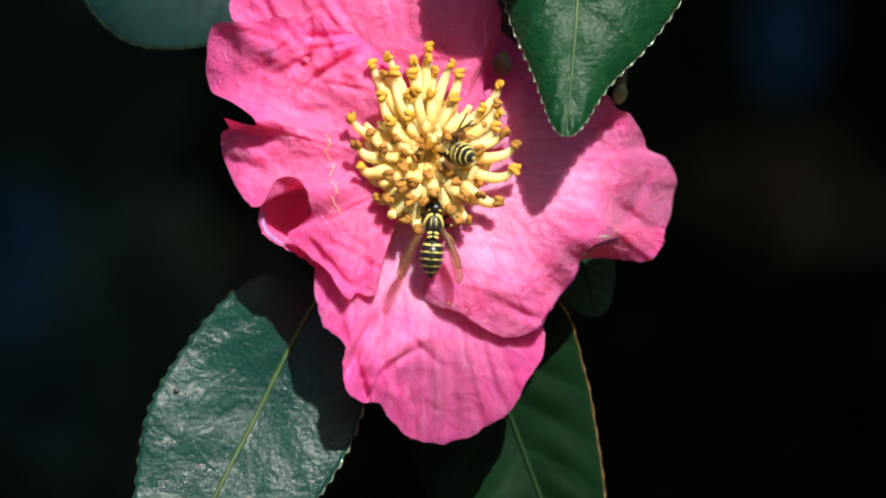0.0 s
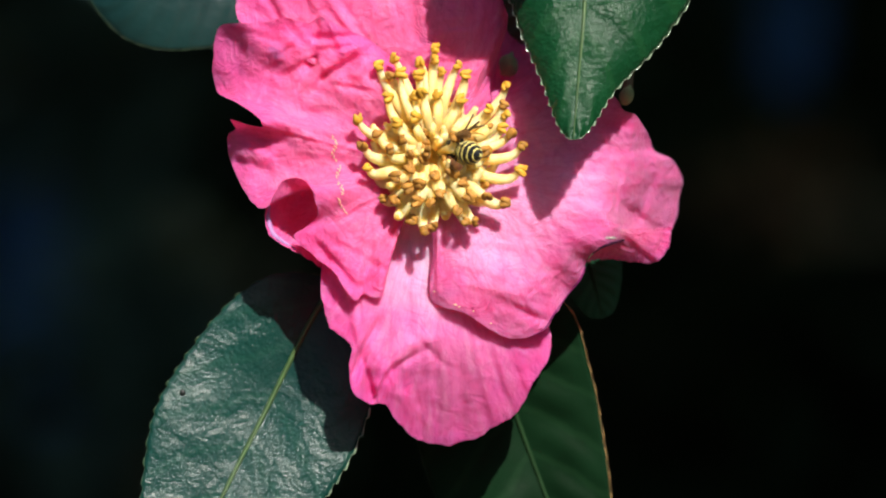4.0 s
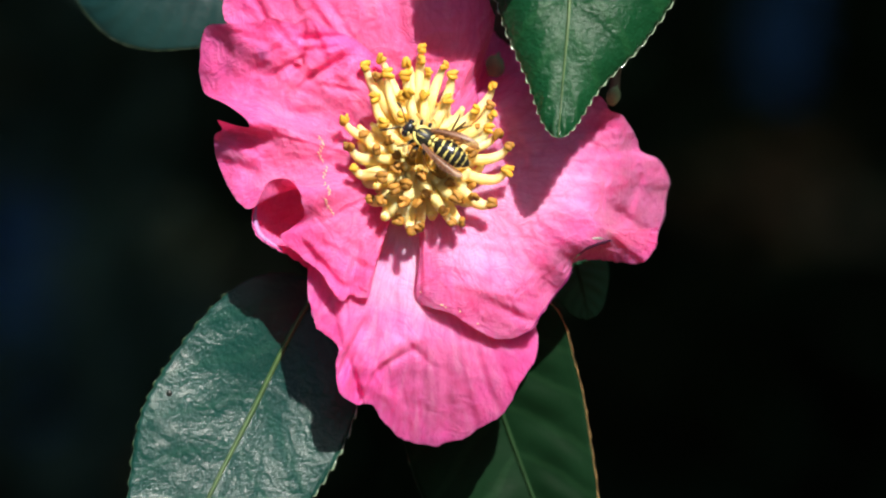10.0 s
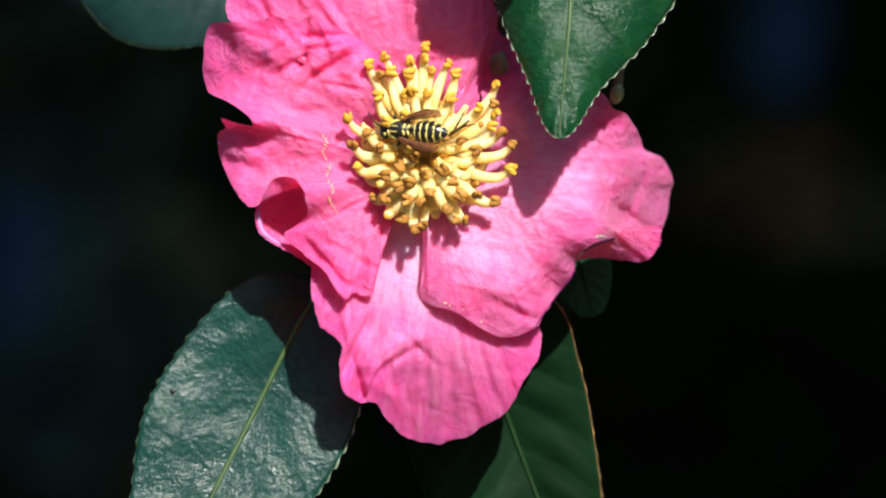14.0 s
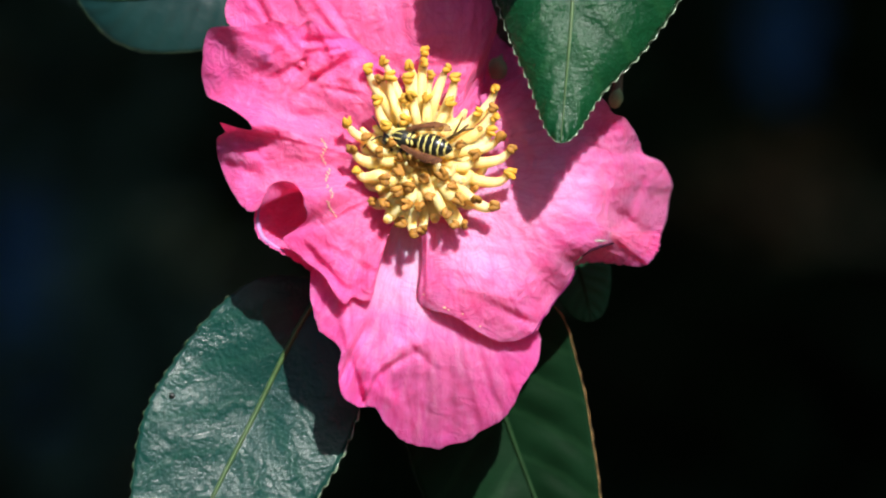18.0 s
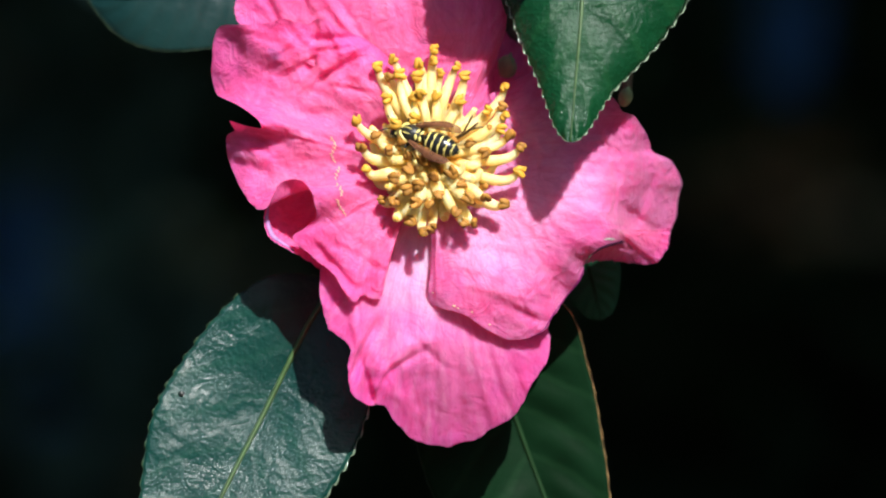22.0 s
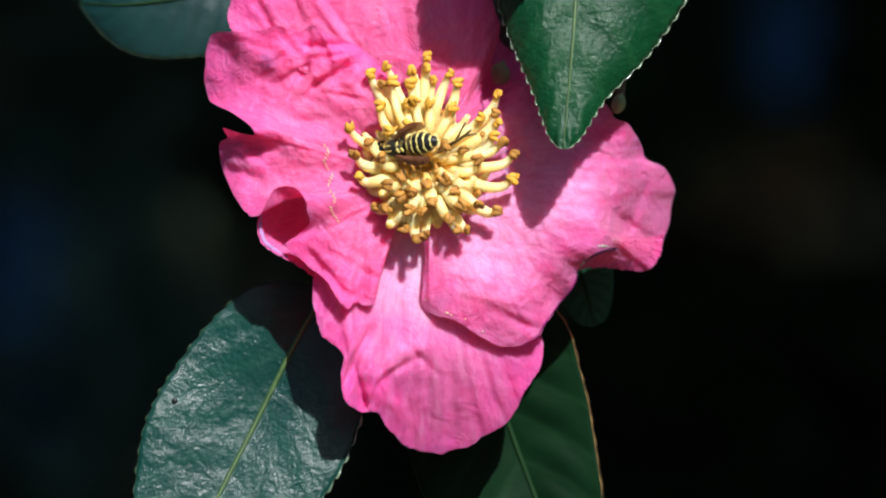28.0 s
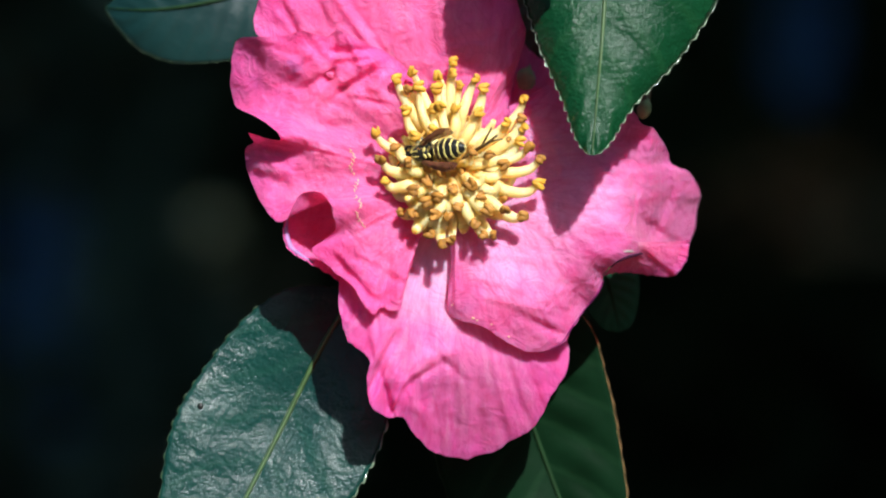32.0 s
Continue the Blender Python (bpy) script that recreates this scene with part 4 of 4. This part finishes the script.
    left = petal(top, 13, (-6, 14, 0.5), [(-8, 31, 2.5), (-14, 36, 3.2), (-19, 38.6, 4.4), (-22, 40.2, 5), (-24, 41.0, 5), (-26.5, 40.0, 4.6), (-30.4, 40.7, 4.5), (-34, 40.0, 3), (-38.2, 39.9, 2), (-42.2, 38.9, -1), (-43, 34, -1), (-43.1, 31, -1), (-42.2, 27.6, 1), (-38.4, 25.6, 4), (-35.2, 23.3, 7),
          (-34.2, 21.5, 7), (-36.9, 21.9, 5), (-39.6, 22.7, 5), (-39.1, 21.1, 2), (-40.6, 19.5, -1), (-40, 15.6, -1), (-37.2, 9.6, 2), (-35.2, 7.4, 3), (-33.2, 7.5, 6), (-31.2, 11.4, 8), (-28.2, 12.4, 9), (-25.2, 10.2, 8),
          (-24.6, 6.1, 6), (-26.6, 3.8, 4), (-28.4, 2.1, 4), (-24.4, -1.9, 5), (-21.0, -5, 6), (-17.8, -9.0, 6.5), (-16.4, -7.9, 6), (-14.8, -8.4, 5.5), (-13.0, -8.2, 4.5), (-12.3, -5, 3), (-10, 3, 2)],
          2.8, 1.4, 0.36, 1.2, "crumpled pink left petal with a deep notch", waves=19.0, creases=[(-24.6, 40, -25.3, 33.6, -1.4, 1.0), (-25.3, 33.6, -29.5, 31.3, -1.3, 0.8), (-25.3, 33.1, -28.3, 28.2, -1.1, 0.9), (-18.0, 33.8, -22.3, 31.1, -1.3, 0.7), (-22.3, 31.1, -24.8, 28.4, -1.1, 0.8),
          (-24, 37.4, -19.3, 37.8, -1.0, 0.8), (-23.8, 35.1, -19.8, 35.7, -0.9, 0.7), (-20, 34.6, -17.6, 35.2, 0.8, 0.7), (-16.4, 28.3, -20.8, 28.7, -0.5, 0.5), (-38.3, 36.6, -37.3, 30.6, -0.5, 1.6), (-37.3, 30.6, -32.8, 28.4, -0.6, 1.5),
          (-36, 38.3, -30.5, 36.4, -0.4, 0.8), (-33, 34.4, -29.5, 36.2, 0.6, 0.9), (-31, 33, -34, 31.5, -0.6, 0.8), (-29, 39.4, -27, 36.5, -0.8, 0.8), (-22, 39, -20.5, 35.5, 0.7, 0.7), (-16, 32.5, -18.5, 29.5, 0.4, 0.8), (-38.6, 15.8, -34.4, 14.4, -0.9, 0.9),
          (-38, 19, -34.5, 17.4, 0.6, 1.0), (-36.4, 11.8, -33.4, 16.4, 0.7, 1.2), (-33, 22.5, -31.4, 27, 0.6, 1.3), (-20.8, 5.1, -14.6, 8.2, -0.5, 0.6), (-24, 0.6, -18, -5.6, -1.0, 0.8), (-21, 1.2, -14, -2.6, -0.4, 0.8), (-15, 1, -14.5, -7, -0.4, 0.7), (-17, -3, -18.5, -7.6, 0.5, 0.6), (-15.6, -3.5, -16.2, -8, -0.5, 0.5), (-19, -1, -20.4, -5, 0.4, 0.6), (-13.4, -2, -13.2, -7, 0.5, 0.5),
          (-29, 22, -21, 20.5, 0.3, 1.2), (-29, 24, -19, 25, -0.3, 1.0)], crinkles=[(-29, 35, 8, 0.55), (-37, 16, 6, 0.7), (-20, -3, 7, 0.5), (-20, 33, 6, 0.4), (-24, 20, 9, 0.3)], form=dents, flutes=0.2)
    # cupped lobe under the left petal
    cup = petal(top, 17, (-24, 8, -11), [(-24, 14, -6), (-29, 13, -1), (-33.4, 8, 3), (-33.6, 4.6, 4), (-32.8, 2.2, 4), (-30.5, 0.6, 4), (-26, -2, 2), (-22.5, -5, 0), (-18, -9.5, -2), (-14, -12, -4)],
          -1.5, 2.2, 0.4, 0.8, "cupped crimson lobe with a lilac rim", "petal")
    stamens(top)
    bm = bmesh.new()
    tube(bm, [at(-3, 17, 3), at(0, 19.5, 8), at(2.2, 20.8, 11.5), at(4.0, 22.3, 13)], [0.7, 0.4, 0.28, 0.2], 12, 7)
    tube(bm, [at(1.4, 20.4, 10.6), at(3.0, 21.2, 12), at(5.0, 21.6, 12.5)], [0.24, 0.2, 0.16], 8, 6)
    tube(bm, [at(1.2, 20.2, 10.4), at(2.4, 22.4, 12), at(3.0, 23.6, 12.6)], [0.22, 0.18, 0.14], 8, 6)
    part("style", bm, STYLE, top, "withered brown forked style")
    details(top, left, right, cup)
    bm = bmesh.new()
    blob(bm, at(0, 11, -4), (7 * MM, 4 * MM, 7 * MM))
    part("calyx", bm, BUD, top, "green calyx")
    return top


# ---- wasps ----
def lathe(bm, stations, sides, squash, split=None):
    """A body along x: stations of (x, radius) in millimetres; split(x, angle) picks the second material."""
    rows = []
    for x, r in stations:
        rows.append([bm.verts.new((x * MM, r * math.cos(k * math.tau / sides) * MM, r * squash * math.sin(k * math.tau / sides) * MM)) for k in range(sides)])
    for i in range(len(rows) - 1):
        for k in range(sides):
            q = (k + 1) % sides
            f = bm.faces.new((rows[i][k], rows[i][q], rows[i + 1][q], rows[i + 1][k]))
            if split and split((stations[i][0] + stations[i + 1][0]) / 2, (k + 0.5) * math.tau / sides):
                f.material_index = 1
    bm.faces.new(rows[0][::-1])
    bm.faces.new(rows[-1])


def mm(x, y, z):
    return Vector((x, y, z)) * MM


def wing(bm, root, length, width, angle, tilt, side):
    def place(f, c):
        bend = 0.25 * math.sin(math.pi * f)
        half = width * (0.16 + 0.84 * math.sin(math.pi * min(f * 0.62 + 0.06, 1.0)) ** 0.9) * (1 if f < 0.86 else max(0.08, math.sqrt(max(0.0, 1 - ((f - 0.86) / 0.14) ** 2))))
        x, y = -length * f, side * (c * half - half * 0.25 + bend)
        z = 0.35 * math.sin(math.pi * c) * math.sin(math.pi * f) + 0.05 * math.sin(c * 22)
        v = Euler((side * tilt, radians(7), -side * angle)).to_matrix() @ Vector((x, y, z))
        return (Vector(root) + v) * MM
    grid(bm, 22, 8, place, lambda f, c: (c, f))
    for c, reach in ((1.0, 1.0), (0.5, 0.75)):
        tube(bm, [place(i / 10 * reach, c) for i in range(11)], [0.1, 0.07, 0.04], 12, 4)


def wasp(label, spread, tilt, film=None, reach=1.0):
    top = tagged(new("wasp"), label, "wasp", "wasps on the flower")
    belly = [(-0.3, 0.35), (-0.8, 0.55), (-1.3, 1.25), (-2.0, 1.75), (-3.0, 2.08), (-4.0, 2.15), (-5.0, 2.0), (-6.0, 1.62), (-7.0, 1.02), (-7.7, 0.45), (-8.1, 0.05)]

    def radius(x):
        for (a, ra), (b, rb) in zip(belly, belly[1:]):
            if b <= x <= a:
                k = (a - x) / (a - b)
                k = k * k * (3 - 2 * k) * 0.4 + k * 0.6
                return ra + (rb - ra) * k
        return 0.05

    cuts = [-0.3, -2.1, -3.35, -4.6, -5.8, -6.9, -8.1]
    for i in range(6):
        a, b = cuts[i], cuts[i + 1]
        xs = [a + 0.25 - (a + 0.25 - b) * k / 9 for k in range(10)] if i else [a - (a - b) * k / 9 for k in range(10)]
        stations = [(x, radius(min(x, -0.3)) * (0.965 + 0.045 * k / 9)) for k, x in enumerate(xs)] + [(b + 0.02, radius(b) * 0.9)]
        band = lambda x, ang, a=a, b=b: x < b + (a - b) * (0.17 + 0.11 * math.cos(4 * ang + 0.5 * math.pi) ** 2 - 0.11 * math.exp(-((ang - math.pi / 2) / 0.3) ** 2))
        bm = bmesh.new()
        lathe(bm, stations, 36, 0.92, band)
        bmesh.ops.rotate(bm, verts=bm.verts, cent=(0, 0, 0), matrix=Euler((0, radians(-4), 0)).to_matrix())
        bmesh.ops.translate(bm, verts=bm.verts, vec=(0.6 * MM, 0, 0))
        part("abdomen_segment", bm, [BLACK, YELLOW], top, "glossy black segment with a scalloped yellow band")
    bm = bmesh.new()
    blob(bm, mm(2.1, 0, 0.25), (2.35 * MM, 1.76 * MM, 1.6 * MM), rings=14, sides=20, shape=lambda d: Vector((d.x, d.y * (1 - 0.12 * abs(d.x)), d.z)))
    thorax = part("thorax", bm, HAIR, top, "black hairy thorax")
    for s in (-1, 1):
        bm = bmesh.new()
        tube(bm, [mm(3.95, s * 0.25, 1.2), mm(3.6, s * 1.0, 1.1), mm(2.7, s * 1.48, 0.85), mm(1.8, s * 1.60, 0.65)], [0.26, 0.32, 0.30, 0.18], 12, 7)
        part("collar_stripe", bm, YELLOW, thorax, "yellow collar stripe")
        for x, z in ((0.72, 1.40), (0.02, 1.00)):
            bm = bmesh.new()
            blob(bm, mm(x, s * 0.58, z), (0.30 * MM, 0.56 * MM, 0.22 * MM), Euler((s * -0.35, 0.35, s * 0.2)).to_matrix(), rings=7, sides=10)
            part("scutellum_spot", bm, YELLOW, thorax, "yellow spot")
    bm = bmesh.new()
    blob(bm, mm(5.15, 0, 0.05), (0.95 * MM, 1.55 * MM, 1.3 * MM), rings=12, sides=18)
    head = part("head", bm, BLACK, top, "black head with a yellow face")
    for s in (-1, 1):
        bm = bmesh.new()
        tube(bm, [mm(3.4, s * 0.42, 1.66), mm(2.6, s * 0.50, 1.82), mm(1.8, s * 0.46, 1.78)], [0.05, 0.13, 0.05], 8, 6)
        part("thorax_stripe", bm, YELLOW, thorax, "thin yellow stripe")
        bm = bmesh.new()
        blob(bm, mm(4.75, s * 0.95, 0.85), (0.22 * MM, 0.38 * MM, 0.22 * MM), Euler((s * -0.5, 0, s * 0.3)).to_matrix(), 6, 9)
        part("cheek_spot", bm, YELLOW, head, "yellow mark behind the eye")
    bm = bmesh.new()
    blob(bm, mm(5.7, 0, -0.25), (0.5 * MM, 0.75 * MM, 0.85 * MM), rings=8, sides=12)
    part("face", bm, YELLOW, head, "yellow face plate")
    for s in (-1, 1):
        bm = bmesh.new()
        blob(bm, mm(5.25, s * 1.15, 0.2), (0.72 * MM, 0.58 * MM, 1.0 * MM), Euler((s * 0.2, 0, s * 0.25)).to_matrix(), 9, 12)
        part("eye", bm, EYE, head, "dark kidney-shaped eye")
        bm = bmesh.new()
        tube(bm, [mm(5.9, s * 0.4, 0.5), mm(6.6, s * 0.9, 1.2), mm(7.7, s * 1.9, 1.3), mm(8.8, s * 2.7, 0.5), mm(9.4, s * 2.9, -0.3)], [0.13, 0.11, 0.13, 0.13, 0.09], 16, 6)
        part("antenna", bm, BLACK, head, "jointed black antenna")
        bm = bmesh.new()
        wing(bm, (1.7, s * 1.35, 1.25), 8.6 * reach, 1.4 * reach, radians(spread), radians(tilt), s)
        part("forewing", bm, film or WING, top, "smoky brown folded wing")
        bm = bmesh.new()
        wing(bm, (1.0, s * 1.3, 1.1), 6.2 * reach, 1.0 * reach, radians(spread + 9), radians(tilt + 6), s)
        part("hindwing", bm, film or WING, top, "small smoky hindwing")
        for x, fx, fy, ln in ((3.2, 2.4, 2.4, 1.6), (2.2, 0.2, 3.0, 2.1), (1.2, -2.2, 2.8, 3.2)):
            bm = bmesh.new()
            tube(bm, [mm(x, s * 1.0, -0.8), mm(x + fx * 0.3, s * (1.3 + fy * 0.5), 0.1)], [0.36, 0.3], 5, 6)
            femur = part("leg", bm, BLACK, top, "jointed black and yellow leg")
            bm = bmesh.new()
            tube(bm, [mm(x + fx * 0.3, s * (1.3 + fy * 0.5), 0.1), mm(x + fx * 0.7, s * (1.1 + fy * 0.85), -1.2), mm(x + fx * 1.0 - 0.3, s * (1.0 + fy), -2.0), mm(x + fx * 1.2 - ln * 0.4, s * (0.9 + fy), -2.5)], [0.24, 0.22, 0.14, 0.1], 12, 6)
            part("shin", bm, LEG, femur, "yellow-brown shin and foot")
    return top


def crawl(u, v, w, heading, pitch, roll):
    """A wasp's pose: heading in degrees counter-clockwise from right, head dipped by pitch, leaning by roll."""
    face = Matrix(((1, 0, 0), (0, 0, -1), (0, 1, 0))).to_4x4()
    spin = Euler((0, 0, radians(heading))).to_matrix().to_4x4() @ Euler((0, radians(pitch), 0)).to_matrix().to_4x4() @ Euler((radians(roll), 0, 0)).to_matrix().to_4x4()
    return Matrix.Translation(at(u, v, w)) @ face @ spin


ground()
stirred = far_foliage()
leaves = shrub()
flower()
feeder = wasp("yellow and black wasp feeding among the stamens", 9, 12, reach=1.08)
visitor = wasp("yellow and black wasp flying off the petal", 21, 2, WING_CLEAR, 1.22)


def nod(du, dv):
    """The front leaf stirred by the air, du right and dv down."""
    return pose(du * MM, 0, -dv * MM)


def motions():
    walk(leaves["front"], [
        (0, nod(-0.00, 0.31)),
        (1, nod(-0.16, 0.15)),
        (2, nod(-0.16, 0.00)),
        (3, nod(0.15, 0.76)),
        (6, nod(-0.00, 0.16)),
        (7, nod(-0.15, 0.46)),
        (8, nod(-0.16, 0.16)),
        (9, nod(0.00, 0.00)),
        (10, nod(-0.16, 0.15)),
        (11, nod(0.46, 0.16)),
        (12, nod(0.60, 0.15)),
        (13, nod(-0.31, 0.62)),
        (14, nod(-0.61, 0.62)),
        (17, nod(-0.16, 0.61)),
        (18, nod(-0.16, 0.61)),
        (19, nod(0.14, 0.91)),
        (20, nod(0.15, 0.77)),
        (21, nod(-0.01, 0.61)),
        (22, nod(-0.15, 0.77)),
        (23, nod(-0.16, 0.92)),
        (24, nod(0.14, 0.61)),
        (25, nod(-0.15, 0.92)),
        (28, nod(-0.16, 0.76)),
        (29, nod(-0.00, 0.76)),
        (30, nod(0.00, 0.45)),
        (31, nod(-0.01, 0.61)),
        (32, nod(0.30, 0.91)),
    ])
    walk(stirred, [
        (0, pose(-0.124, 2.46, 1.204, 0, 0, 20)),
        (25.3, pose(-0.124, 2.458, 1.204, 0, 0, 19)),
        (28, pose(-0.1185, 2.34, 1.2077, 0, 0, 10)),
        (32, pose(-0.1175, 2.333, 1.2077, 0, 0, 10)),
    ])
    walk(feeder, [
        (0, crawl(0.58, 16.99, 8.0, 158, 62, 0)),
        (1, crawl(0.62, 16.89, 8.0, 158, 62, 0)),
        (2, crawl(0.42, 17.04, 8.0, 150, 62, 0)),
        (3, crawl(0.57, 16.89, 8.0, 165, 62, 0)),
        (3.5, crawl(0.55, 17.30, 8.0, 165, 62, 0)),
        (5.5, crawl(1.02, 16.84, 8.0, 140, 62, 0)),
        (5.7, crawl(1.74, 16.44, 8.3, 110, 58, 10)),
        (6, crawl(3.0, 15.9, 9.6, 60, 40, 8)),
        (6.4, crawl(2.45, 15.48, 9.3, 70, 45, 15)),
        (6.7, crawl(3.20, 14.57, 10.5, 95, 22, 35)),
        (7, crawl(4.19, 13.19, 11.0, 87, 22, 55)),
        (7.3, crawl(4.45, 13.67, 11.0, 85, 22, 58)),
        (7.6, crawl(4.23, 13.86, 11.0, 88, 22, 58)),
        (8, crawl(4.34, 13.39, 13.5, 88, 0, 55)),
        (8.3, crawl(4.62, 14.98, 13.5, 90, 0, 45)),
        (8.6, crawl(3.67, 17.30, 14.5, 96, -4, 32)),
        (9, crawl(2.00, 19.70, 13.0, 101, -32, 18)),
        (9.3, crawl(1.12, 19.10, 14.5, 130, -2, 12)),
        (9.6, crawl(-0.57, 18.50, 14.5, 134, 0, 12)),
        (10, crawl(-1.60, 18.50, 14.5, 149, 0, 12)),
        (10.5, crawl(-2.20, 18.90, 14.0, 153, 0, 5)),
        (11, crawl(-3.40, 19.24, 11.8, 167, 4, 0)),
        (11.5, crawl(-4.20, 19.45, 10.5, 168, 15, 0)),
        (12, crawl(-5.70, 19.50, 10.5, 173, 20, 0)),
        (12.5, crawl(-5.46, 19.79, 10.5, 187, 22, 0)),
        (13, crawl(-6.2, 20.2, 9.4, 196, 30, 5)),
        (13.5, crawl(-6.3, 20.6, 10.0, 194, 32, 5)),
        (14, crawl(-6.21, 20.49, 10.3, 176, 30, 4)),
        (14.5, crawl(-5.89, 19.91, 10.8, 178, 24, 0)),
        (16.5, crawl(-6.76, 19.81, 10.0, 174, 24, 6)),
        (17, crawl(-6.00, 19.61, 10.0, 176, 24, 6)),
        (17.5, crawl(-5.91, 19.86, 10.0, 176, 24, 6)),
        (18, crawl(-5.46, 19.36, 9.5, 168, 24, 12)),
        (18.5, crawl(-6.12, 19.40, 9.5, 166, 24, 20)),
        (19, crawl(-5.86, 19.06, 9.5, 160, 22, 32)),
        (19.5, crawl(-5.21, 19.06, 9.5, 150, 22, 32)),
        (20, crawl(-5.43, 18.79, 9.5, 149, 22, 32)),
        (20.5, crawl(-5.58, 19.16, 9.5, 150, 22, 30)),
        (21, crawl(-5.28, 18.65, 9.5, 150, 22, 28)),
        (21.5, crawl(-5.44, 19.40, 9.5, 156, 22, 15)),
        (22, crawl(-5.74, 19.65, 9.5, 160, 22, 12)),
        (22.5, crawl(-5.52, 20.01, 9.5, 163, 22, 8)),
        (23, crawl(-5.89, 19.65, 9.5, 168, 22, 4)),
        (23.5, crawl(-4.81, 20.11, 9.5, 167, 22, 4)),
        (24, crawl(-5.06, 19.07, 9.5, 170, 22, 0)),
        (24.5, crawl(-4.17, 19.36, 9.5, 168, 20, 0)),
        (25, crawl(-4.49, 19.71, 9.5, 177, 24, 0)),
        (25.5, crawl(-4.90, 19.87, 9.0, 180, 30, 3)),
        (27.5, crawl(-6.75, 19.67, 9.4, 190, 41, 0)),
        (28, crawl(-7.52, 19.48, 9.4, 189, 41, 0)),
        (29, crawl(-7.37, 19.48, 9.4, 188, 41, 0)),
        (30, crawl(-7.35, 19.64, 9.4, 187, 41, 0)),
        (31, crawl(-7.39, 19.58, 9.4, 189, 41, 0)),
        (32, crawl(-7.31, 19.40, 9.4, 188, 41, 0)),
    ])
    walk(visitor, [
        (0, crawl(-3.02, 1.79, 8.0, 86, 0, 0)),
        (0.3, crawl(-2.58, 2.59, 8.0, 80, 0, 0)),
        (0.6, crawl(-1.00, 5.23, 9.0, 62, -4, -8)),
        (0.7, crawl(-1.54, 4.67, 10.0, 66, -6, -5)),
        (0.8, crawl(-2.79, 1.81, 11.0, 72, -10, 5)),
        (0.9, crawl(4.97, 3.05, 24.0, 75, -10, 5)),
        (1, crawl(25.42, -1.21, 45.0, 35, -5, 20)),
        (1.1, crawl(47.81, -0.51, 60.0, 20, -5, 25)),
        (1.2, crawl(90.40, 3.49, 80.0, 15, -5, 20)),
        (1.4, crawl(190.59, 18.49, 120.0, 15, -5, 10)),
        (2.2, pose(0.55, -0.35, 0.7, 45, 0, 10)),
        (4, pose(0.9, -0.3, RESTING, 0, 0, 25)),
        (32, pose(0.9, -0.3, RESTING, 0, 0, 25)),
    ])


motions()
